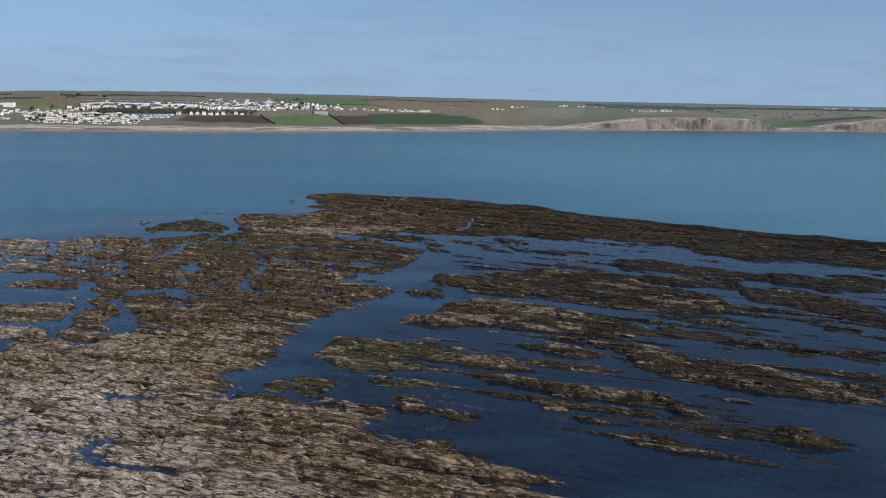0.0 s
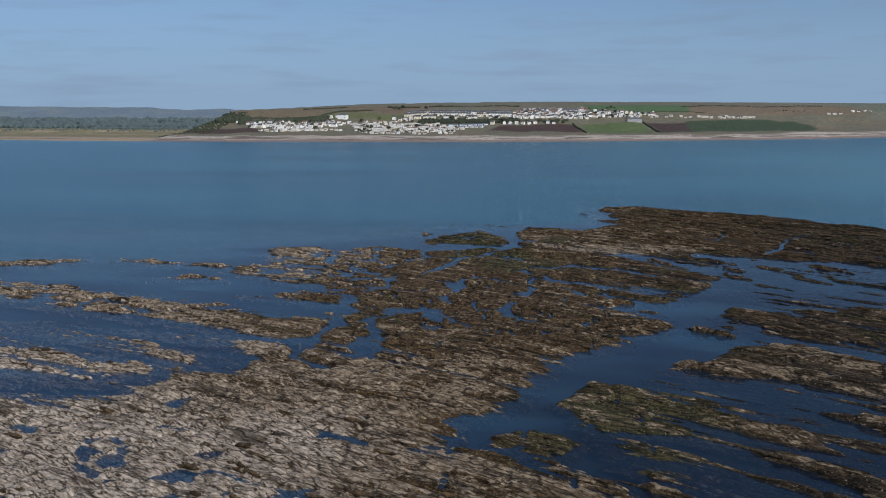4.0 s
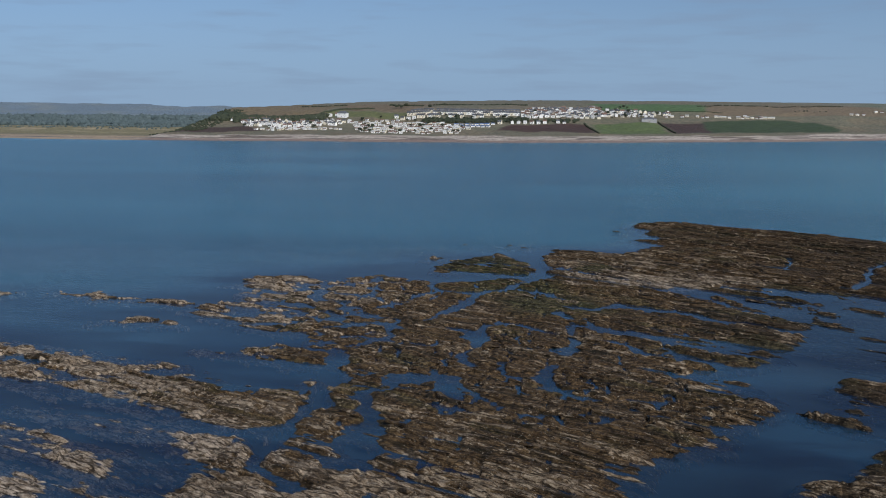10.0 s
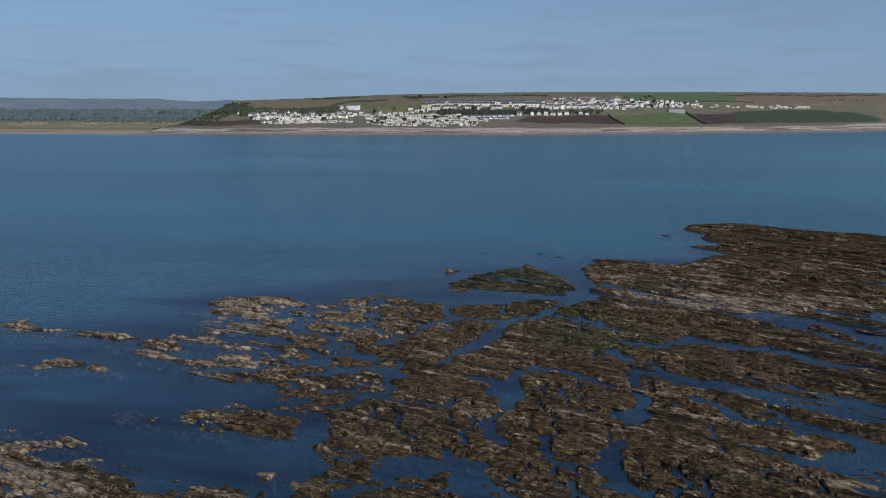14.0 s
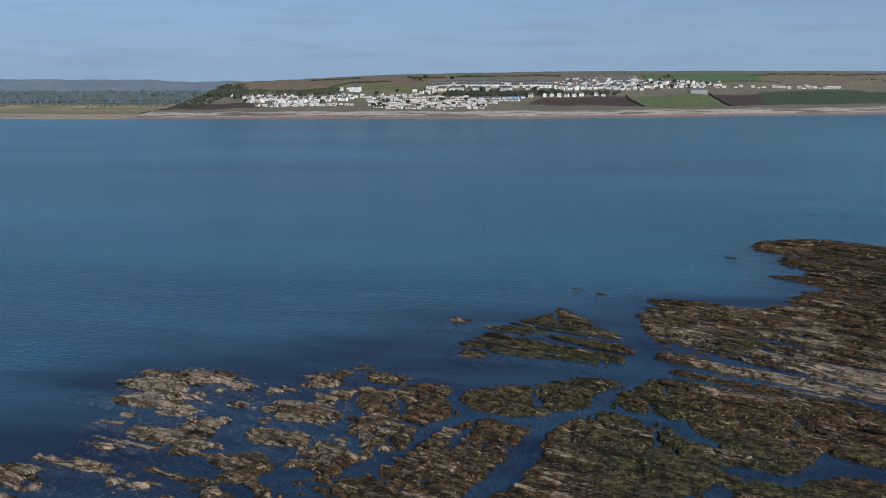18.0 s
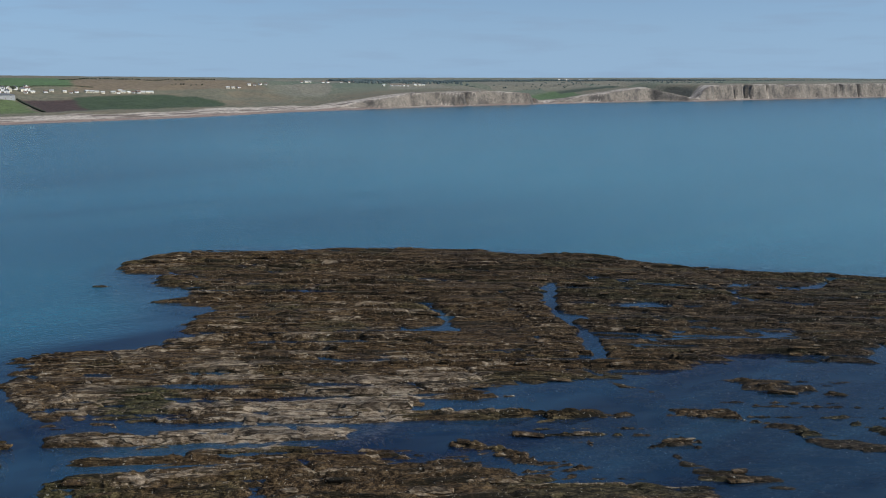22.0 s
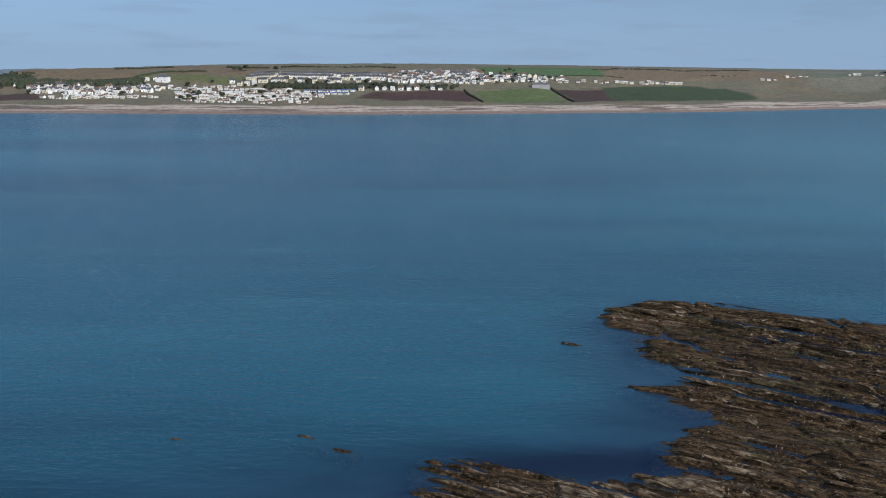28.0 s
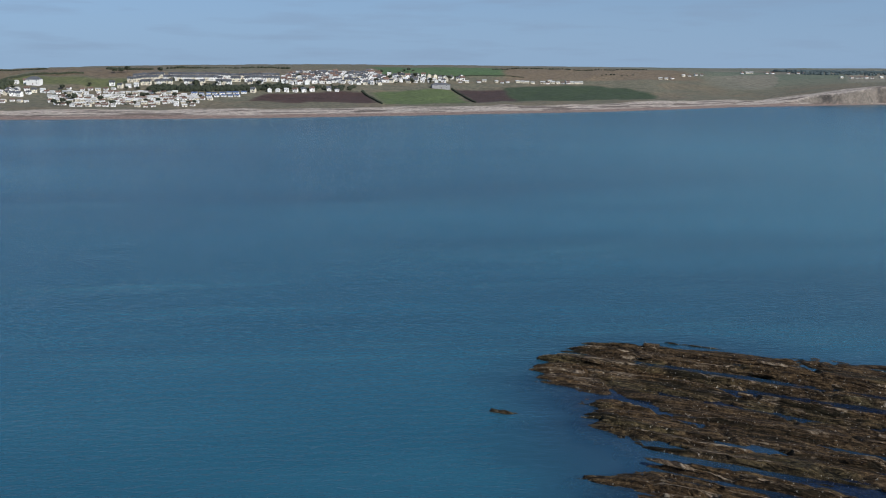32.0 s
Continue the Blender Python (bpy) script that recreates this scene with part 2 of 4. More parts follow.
    both = n_mix(nt, n_math(nt, "MULTIPLY", fleck, n_math(nt, "SUBTRACT", 0.38, n_math(nt, "MULTIPLY", n_attr(nt, "wrack"), 0.22))), both, (0.22, 0.155, 0.092))
    dark_strips = n_grey(nt, n_noise(nt, 0.42, 6, 0.7, (0.22, 0.6, 0.6), vec=bedded), 0.535, 0.60)   # almost black strips along the beds: shade of the ledges painted in with wet weed
    both = n_mix(nt, n_math(nt, "MULTIPLY", dark_strips, 0.8), both, (0.008, 0.007, 0.003))
    base = n_mix(nt, n_math(nt, "MULTIPLY", dark_strips, 0.7), base, (0.032, 0.021, 0.012))
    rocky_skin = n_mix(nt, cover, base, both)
    shell = n_grey(nt, n_noise(nt, 1.9, 3, 0.6, vec=place), 0.65, 0.70)   # barnacles and shells
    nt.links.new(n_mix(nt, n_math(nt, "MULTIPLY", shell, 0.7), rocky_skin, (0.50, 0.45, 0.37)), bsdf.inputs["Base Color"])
    bsdf.inputs["Roughness"].default_value = 0.8
    bsdf.inputs["Specular IOR Level"].default_value = 0.15
    fine = n_noise(nt, 1.1, 6, 0.78, (0.55, 1, 1), vec=bedded)
    relief = n_math(nt, "ADD", n_math(nt, "ADD", n_mix(nt, clumped, fine, tuft), n_math(nt, "MULTIPLY", n_noise(nt, 1.3, 6, 0.8, vec=place), 0.6)), n_math(nt, "MULTIPLY", gap, -0.5))
    n_bump(nt, bsdf, relief, 1.0, 0.55)
    return m


def water_material():
    m, nt, bsdf = node_material("sea_water")
    streak = n_noise(nt, 0.005, 5, 0.6, (0.35, 1.7, 1), 0.12)
    murk = n_noise(nt, 0.035, 6, 0.65, (0.4, 1.5, 1), 0.1)
    deep = n_ramp(nt, streak, [(0.36, (0.015, 0.074, 0.122)), (0.5, (0.020, 0.102, 0.160)), (0.66, (0.030, 0.132, 0.196))])
    deep = n_mix(nt, n_attr(nt, "silt"), deep, n_mix(nt, 0.7, deep, (0.085, 0.235, 0.295)))
    band_ = n_grey(nt, n_noise(nt, 0.011, 6, 0.7, (0.22, 2.2, 1), 0.16), 0.55, 0.70)
    deep = n_mix(nt, n_math(nt, "MULTIPLY", band_, 0.5), deep, (0.065, 0.185, 0.225))
    clear = n_ramp(nt, murk, [(0.38, (0.006, 0.018, 0.050)), (0.64, (0.026, 0.074, 0.138))])
    clear = n_mix(nt, n_attr(nt, "dark_bed"), clear, n_mix(nt, 0.75, clear, (0.004, 0.008, 0.018)))
    openness = n_math(nt, "ADD", n_attr(nt, "open"), n_math(nt, "MULTIPLY", n_math(nt, "SUBTRACT", murk, 0.5), 0.7))
    openness = n_grey(nt, openness, 0.05, 0.95)
    nt.links.new(n_mix(nt, openness, clear, deep), bsdf.inputs["Base Color"])
    nt.links.new(n_ramp(nt, openness, [(0.0, (0.66, 0.66, 0.66)), (1.0, (0.88, 0.88, 0.88))]), bsdf.inputs["Alpha"])
    nt.links.new(n_ramp(nt, openness, [(0.0, (0.05, 0.05, 0.05)), (1.0, (0.24, 0.24, 0.24))]), bsdf.inputs["Roughness"])
    bsdf.inputs["IOR"].default_value = 1.40
    wave = n_math(nt, "ADD", n_noise(nt, 0.55, 3, 0.6, (0.6, 1.2, 1), 0.25), n_math(nt, "MULTIPLY", n_noise(nt, 0.10, 2, 0.5, (0.5, 1.5, 1), 0.2), 0.6))
    b = nt.nodes.new("ShaderNodeBump")
    b.inputs["Distance"].default_value = 0.5
    nt.links.new(n_ramp(nt, openness, [(0.0, (0.07, 0.07, 0.07)), (0.9, (0.6, 0.6, 0.6))]), b.inputs["Strength"])
    nt.links.new(wave, b.inputs["Height"])
    nt.links.new(b.outputs[0], bsdf.inputs["Normal"])
    return m


def seabed_material():
    m, nt, bsdf = node_material("seabed")
    nt.links.new(n_ramp(nt, n_noise(nt, 0.012, 5, 0.65, (0.6, 1.3, 1), 0.3), [(0.4, (0.012, 0.022, 0.035)), (0.65, (0.06, 0.085, 0.09))]), bsdf.inputs["Base Color"])
    bsdf.inputs["Roughness"].default_value = 0.9
    return m


def land_material():
    m, nt, bsdf = node_material("coast_land")
    at = nt.nodes.new("ShaderNodeAttribute")
    at.attribute_name = "cover"
    fine, tuft = n_noise(nt, 0.16, 5, 0.7), n_noise(nt, 0.5, 4, 0.7, (0.6, 1, 3))
    var = n_ramp(nt, fine, [(0.3, (0.55, 0.55, 0.55)), (0.5, (1, 1, 1)), (0.7, (1.45, 1.4, 1.35))])
    col = n_mix(nt, 1.0, at.outputs["Color"], var, "MULTIPLY")
    nt.links.new(n_mix(nt, 0.7, col, n_ramp(nt, tuft, [(0.3, (0.5, 0.5, 0.5)), (0.65, (1.3, 1.3, 1.3))]), "MULTIPLY"), bsdf.inputs["Base Color"])
    bsdf.inputs["Roughness"].default_value = 0.9
    n_bump(nt, bsdf, tuft, 0.8, 1.2)
    return m


def plain_material(name, low, high, scale=0.8, rough=0.8, bump=0.0, per_object=0.0):
    """A paint, plaster or leaf: two tones of noise, and a shift from object to object."""
    m, nt, bsdf = node_material(name)
    col = n_ramp(nt, n_noise(nt, scale, 5, 0.7), [(0.32, low), (0.68, high)])
    if per_object:
        info = nt.nodes.new("ShaderNodeObjectInfo")
        lo, hi = 1 - per_object, 1 + per_object
        col = n_mix(nt, 1.0, col, n_ramp(nt, info.outputs["Random"], [(0.0, (lo, lo, lo)), (1.0, (hi, hi, hi))]), "MULTIPLY")
    nt.links.new(col, bsdf.inputs["Base Color"])
    bsdf.inputs["Roughness"].default_value = rough
    if bump:
        n_bump(nt, bsdf, n_noise(nt, scale * 3, 4, 0.7), 0.8, bump)
    return m


ROCK, WATER, SEABED, LAND = rock_material(), water_material(), seabed_material(), land_material()

# ---- the reef: outlines of its platforms, ledges and channels on the plan ----
OUTER = [(44, 632), (56, 641), (76, 638), (119, 619), (139, 606), (162, 588), (176, 569), (196, 543), (208, 521), (227, 502), (250, 478), (300, 440), (362, 385), (425, 330),
         (398, 262), (306, 330), (230, 392), (182, 440), (163, 436), (140, 453), (118, 452), (100, 459), (76, 466), (59, 458), (48, 460), (35, 461), (25, 466), (0, 474),
         (-11, 497), (-8, 516), (-2, 541), (25, 532), (37, 532), (39, 547), (51, 560), (38, 574), (52, 580), (43, 593), (47, 606), (40, 616)]
MID = [(-128, 444), (-123, 458), (-104, 461), (-93, 452), (-82, 460), (-74, 471), (-62, 466), (-46, 458), (-10, 470), (0, 474), (32, 462), (50, 444), (66, 426), (82, 408),
       (65, 368), (44, 353), (56, 336), (36, 306), (15, 287), (-56, 292), (-64, 340), (-104, 357), (-66, 366), (-91, 378), (-129, 401), (-110, 420)]
GREEN = [(-54, 487), (-47, 503), (-28, 525), (-13, 504), (-9, 481), (-18, 476), (-40, 479), (-49, 477)]
INNER = [(-300, 234), (-144, 233), (-125, 235), (-104, 235), (-91, 237), (-90, 248), (-84, 259), (-71, 263), (-65, 281), (-57, 293), (15, 292), (15, 283), (8, 256), (1, 242), (-6, 230), (-8, 217), (4, 217), (13, 208), (22, 202), (28, 189), (31, 183), (41, 189), (47, 172), (60, 150), (40, 120), (-60, 112), (-160, 116), (-300, 130)]
EAST_SHOAL = [(60, 455), (152, 443), (251, 405), (306, 362), (395, 295), (325, 190), (200, 150), (130, 190), (70, 320)]
SOUTH_SHOAL = [(20, 245), (60, 295), (130, 250), (140, 140), (60, 150), (25, 205)]
WEST_SHOAL = [(-245, 318), (-150, 312), (-62, 298), (-66, 262), (-84, 240), (-235, 248)]
# Low plates of rock that stand out of the shallows: level, softness of the edge, outline.
SOUTH_PLATES = [
    (0.5, 2.0, [(78, 257), (90, 256), (106, 239), (95, 231), (85, 243)]),
    (0.5, 2.0, [(35, 213), (43, 205), (52, 193), (58, 186), (46, 191), (37, 203)]),
    (0.5, 2.0, [(97, 200), (106, 191), (111, 179), (103, 183)]),
    (0.5, 2.0, [(2, 227), (14, 229), (22, 221), (16, 216), (5, 220)]),
    (0.5, 2.0, [(58, 324), (74, 334), (70, 319)]),
    (0.5, 2.0, [(116, 176), (122, 173), (124, 163), (116, 164)]),
]
LONG_PLATES = [
    (0.75, 2.6, [(57, 288), (71, 302), (86, 309), (102, 294), (118, 279), (133, 259), (156, 246), (186, 222), (181, 215), (159, 228), (140, 245), (117, 257), (93, 267), (77, 276), (63, 274), (47, 281)]),
    (0.75, 2.6, [(106, 239), (123, 237), (137, 217), (150, 207), (165, 195), (158, 187), (142, 191), (126, 201), (115, 215), (105, 229)]),
    (0.75, 2.6, [(16, 250), (29, 264), (43, 258), (58, 244), (72, 234), (84, 219), (98, 203), (104, 194), (92, 200), (79, 205), (66, 214), (48, 231), (29, 230)]),
]
EAST_PLATES = [
    (0.6, 3.0, [(83, 333), (102, 336), (126, 334), (147, 326), (178, 302), (171, 281), (145, 282), (131, 300), (107, 314), (89, 321)]),
    (0.6, 3.0, [(74, 356), (97, 350), (129, 358), (155, 345), (178, 339), (210, 335), (192, 317), (153, 328), (101, 332), (73, 340)]),
    (0.6, 3.0, [(219, 338), (238, 339), (267, 323), (248, 298), (227, 304), (214, 323)]),
    (0.6, 3.0, [(190, 310), (213, 303), (229, 275), (217, 260), (200, 277), (188, 294)]),
]
FAR_PLATES = [
    (0.35, 3.0, [(164, 375), (184, 378), (196, 358), (207, 347), (180, 342), (160, 356)]),
    (0.35, 3.0, [(219, 411), (250, 400), (262, 375), (234, 368), (216, 390)]),
    (0.35, 3.0, [(239, 426), (277, 397), (305, 371), (292, 354), (265, 375), (241, 401)]),
]
NECK_PLATES = [
    (0.6, 2.2, [(42, 436), (52, 429), (61, 418), (70, 408), (77, 399), (79, 392), (53, 408), (34, 424), (35, 431)]),
    (0.6, 2.2, [(67, 471), (79, 463), (86, 452), (97, 438), (85, 443), (76, 449), (59, 456)]),
]
BAY_PLATES = [
    (0.5, 1.4, [(56, 448), (61, 443), (66, 434), (74, 424), (68, 428), (58, 440)]),
    (0.5, 1.4, [(85, 423), (87, 418), (93, 410), (98, 401), (112, 384), (102, 392), (89, 406), (83, 417)]),
    (0.5, 1.4, [(113, 419), (119, 414), (129, 399), (120, 402), (114, 411)]),
    (0.5, 1.4, [(88, 430), (96, 426), (93, 422), (86, 426)]),
    (0.5, 1.4, [(76, 438), (82, 433), (78, 434)]),
    (0.5, 1.4, [(99, 435), (102, 432), (99, 432)]),
    (0.5, 1.4, [(102, 414), (106, 409), (102, 410)]),
    (0.5, 1.4, [(114, 398), (116, 390), (112, 391)]),
    (0.5, 1.4, [(103, 455), (110, 446), (106, 445), (101, 450)]),
    (0.5, 1.4, [(38, 453), (41, 450), (37, 449)]),
]
WEST_PLATES = [
    (0.35, 2.6, [(-157, 271), (-149, 275), (-136, 277), (-121, 270), (-109, 262), (-121, 255), (-138, 258)]),
    (0.35, 2.6, [(-113, 263), (-102, 269), (-92, 260), (-102, 252), (-111, 254)]),
    (0.35, 2.6, [(-125, 291), (-110, 288), (-85, 272), (-84, 261), (-96, 271)]),
    (0.35, 2.6, [(-84, 292), (-69, 294), (-56, 282), (-64, 275), (-77, 282)]),
]
PLATES = SOUTH_PLATES + LONG_PLATES + EAST_PLATES + FAR_PLATES + NECK_PLATES + BAY_PLATES + WEST_PLATES
# Single ledges: level, width, line.
LEDGES = [
    (0.6, 9.5, [(-250, 365), (-208, 353), (-177, 345), (-125, 330), (-77, 314), (-60, 309)]), (0.2, 3.5, [(-146, 383), (-124, 382)]),
    (0.25, 4, [(-187, 419), (-152, 410), (-130, 408)]), (0.25, 4, [(-245, 396), (-199, 413)]),
    (0.05, 1.2, [(33, 617), (36, 616)]), (0.05, 1.2, [(29, 603), (32, 601)]),
    (0.05, 1.4, [(-20, 546), (-15, 544)]), (0.05, 1.2, [(-48, 549), (-43, 547)]), (0.0, 1.2, [(-27, 550), (-23, 549)]), (0.05, 1.6, [(-62, 505), (-50, 512)]),
]
THIN_LEDGES = [[(101, 440), (118, 417)], [(126, 438), (137, 422)], [(127, 411), (147, 393)], [(138, 368), (149, 356)], [(158, 309), (167, 294)], [(152, 264), (162, 255)], [(188, 259), (195, 251)], [(69, 197), (80, 186)], [(81, 181), (91, 172)], [(16, 214), (31, 198)]]
LEDGES += [(0.15, 1.8, line) for line in THIN_LEDGES]
# Channels and pools: depth, width, line.
CHANNELS = [
    (1.3, 2.6, [(-62, 356), (-58, 338), (-55, 322), (-56, 308), (-60, 292), (-58, 279), (-48, 268)]), (1.2, 2.2, [(-45, 323), (-41, 302), (-40, 281)]),
    (1.1, 2.6, [(-43, 331), (-39, 337), (-26, 338), (-24, 324)]), (0.9, 1.3, [(-61, 362), (-53, 366), (-50, 386), (-52, 398)]),
    (0.9, 1.8, [(-76, 361), (-61, 357)]), (1.1, 1.8, [(-33, 389), (-25, 381), (-21, 394)]), (1.1, 1.6, [(-21, 392), (-22, 376), (-24, 349)]),
    (1.1, 2.2, [(-19, 398), (-10, 395), (-1, 386)]), (1.1, 1.6, [(1, 418), (6, 398), (4, 365)]), (1.0, 2.0, [(8, 398), (21, 392), (45, 384), (70, 372)]),
    (0.9, 1.6, [(-114, 409), (-95, 405), (-74, 403), (-54, 398)]), (1.0, 1.6, [(-59, 414), (-50, 435)]), (1.1, 2.2, [(-34, 420), (-30, 430), (-26, 443)]),
    (1.0, 1.6, [(-43, 395), (-40, 411), (-34, 417)]), (0.9, 1.3, [(-2, 347), (-1, 334), (7, 331)]), (1.0, 2.5, [(-90, 358), (-76, 371)]),
    (1.2, 2.6, [(-50, 471), (-29, 473), (-5, 472)]), (1.2, 2.0, [(-49, 458), (-45, 441), (-53, 430)]), (1.1, 2.0, [(-26, 444), (-31, 428), (-38, 409)]),
    (1.1, 1.8, [(-17, 450), (-3, 442), (1, 434)]), (1.0, 1.8, [(4, 425), (14, 423), (22, 432)]), (1.0, 1.8, [(24, 430), (45, 420), (70, 404)]),
    (0.9, 1.4, [(-72, 444), (-66, 432), (-61, 421)]), (1.0, 3.0, [(-129, 416), (-112, 415), (-91, 411)]), (0.8, 1.4, [(-102, 428), (-88, 440)]),
    (1.2, 5, [(40, 352), (60, 357), (80, 356)]), (1.4, 2.6, [(-12, 535), (-9, 510), (-8, 490), (-10, 476)]), (0.8, 1.2, [(-21, 334), (-13, 316)]), (0.8, 1.2, [(-33, 301), (-21, 297)]),
    (1.6, 1.5, [(150, 532), (141, 521), (133, 514), (124, 489), (112, 470)]), 
    (1.3, 1.5, [(186, 488), (196, 473)]), (1.2, 1.4, [(95, 598), (98, 594)]), (1.3, 1.5, [(76, 571), (83, 565)]),
    (1.4, 1.3, [(103, 535), (102, 520), (94, 508)]), (1.2, 1.2, [(107, 586), (114, 581)]), 
    (1.4, 1.6, [(128, 445), (150, 434), (165, 424)]),
    (1.7, 3.0, [(64, 465), (79, 457), (99, 440)]), (1.3, 1.7, [(21, 428), (34, 421), (47, 414), (63, 407), (76, 399)]), (1.3, 1.8, [(14, 393), (35, 382), (57, 370)]), (1.2, 1.5, [(17, 382), (24, 377), (29, 368)]),
    (1.2, 1.5, [(38, 365), (48, 363), (58, 358)]), (1.2, 1.6, [(-41, 442), (-25, 441), (-9, 470)]), (1.1, 1.3, [(7, 328), (21, 327), (38, 326)]), (1.1, 1.2, [(0, 355), (-2, 340), (5, 330)]), (1.2, 1.7, [(-56, 315), (-56, 324), (-64, 345)]),
]
PLATFORM_POOLS = [[(167, 533), (176, 522)], [(179, 531), (192, 516)], [(175, 518), (183, 509)], [(131, 502), (134, 496)], [(144, 501), (152, 493)], [(161, 465), (166, 458)], [(137, 455), (157, 444)], [(127, 446), (143, 435)], [(206, 491), (213, 486)], [(151, 477), (152, 475)], [(215, 485), (233, 490)], [(92, 512), (97, 506)], [(191, 495), (178, 484)]]
INLETS = [[(52, 608), (65, 592)], [(45, 580), (60, 572)], [(77, 566), (81, 562)], [(33, 488), (47, 478)], [(23, 502), (25, 501)], [(21, 496), (24, 491)], [(16, 488), (20, 483)], [(8, 483), (14, 477)], [(21, 474), (27, 469)], [(33, 479), (35, 477)], [(51, 525), (50, 522)], [(50, 500), (56, 495)], [(76, 551), (80, 549)], [(72, 602), (84, 591)], [(71, 582), (73, 580)], [(-2, 493), (5, 488)]]
CRUST_POOLS = [[(-84, 209), (-78, 211), (-71, 202), (-71, 197)], [(-82, 205), (-74, 199)], [(-106, 203), (-98, 206)], [(-104, 216), (-99, 216)], [(-77, 234), (-75, 238)], [(-85, 228), (-83, 228)], [(-89, 176), (-83, 178)], [(-83, 165), (-73, 168)], [(-66, 167), (-61, 168)], [(-73, 221), (-65, 219)], [(-57, 187), (-49, 183)], [(-36, 187), (-31, 191)], [(-56, 206), (-52, 205)], [(-35, 221), (-24, 216)], [(-61, 194), (-51, 196)], [(-94, 182), (-78, 182)], [(-35, 184), (-23, 177), (-17, 171)], [(-132, 227), (-128, 229)]]
CHANNELS += [(0.9, 1.2, line) for line in PLATFORM_POOLS + INLETS] + [(1.3, 1.7, line) for line in CRUST_POOLS]


def reef_level(x, y):
    """Mean height of the rock above low water, before the strata cut into it."""
    lv = np.full(x.shape, -1.6)
    for poly, top, edge in ((OUTER, 0.62, 6.0), (MID, 0.62, 9.0), (GREEN, 0.6, 5.0), (INNER, 0.85, 12.0),
                            (EAST_SHOAL, -0.72, 20.0), (SOUTH_SHOAL, -0.70, 20.0), (WEST_SHOAL, -0.7, 20.0)):
        d = inside_distance(x, y, poly)
        lv = np.maximum(lv, -1.6 + (1.6 + top) * smooth(-edge, edge * 0.7, d))
    for top, edge, poly in PLATES:
        d = inside_distance(x, y, poly)
        lv = np.maximum(lv, -1.6 + (1.6 + top) * smooth(-edge, edge * 0.6, d))
    for top, width, line in LEDGES:
        d = line_distance(x, y, line)
        lv = np.maximum(lv, top + 0.35 - 2.7 * smooth(width * 0.3, width * 2.6, d))
    for deep, width, line in CHANNELS:
        d = line_distance(x, y, line)
        lv = lv - (deep + 0.25) * (1 - smooth(width * 0.5, width * 1.4, d))
    return lv


def bilinear(field, x0, y0, step, x, y):
    u, v = (x - x0) / step, (y - y0) / step
    i, j = np.clip(u.astype(int), 0, field.shape[1] - 2), np.clip(v.astype(int), 0, field.shape[0] - 2)
    u, v = u - i, v - j
    return (field[j, i] * (1 - u) + field[j, i + 1] * u) * (1 - v) + (field[j + 1, i] * (1 - u) + field[j + 1, i + 1] * u) * v


RX0, RX1, RY0, RY1 = -275.0, 450.0, 104.0, 664.0
cgx, cgy = np.meshgrid(np.arange(RX0 - 12, RX1 + 14, 2.0), np.arange(RY0 - 12, RY1 + 14, 2.0))
LEVEL = reef_level(cgx, cgy)


def strata(x, y):
    """The bed that crops out at a place: lines of equal value run along the strike."""
    return y + 0.25 * (x + 200) + 0.00065 * (x + 200) ** 2


def drift(x, s):
    return 2.5 * fbm(x / 45, s / 45, 2, 3)


def bed_value(x, y):
    s0 = strata(x, y)
    return s0 + drift(x, s0)


def saw(bed, lip=0.14):
    fr = bed - np.floor(bed)
    return np.where(fr < lip, fr / lip, 1 - (fr - lip) / (1 - lip)) - 0.5


def uneven(s):
    """Beds of uneven thickness."""
    return s + 1.6 * (vnoise(s / 2.3, s * 0 + 0.5, 12) - 0.5) + 2.5 * (vnoise(s / 9.0, s * 0 + 3.5, 13) - 0.5)


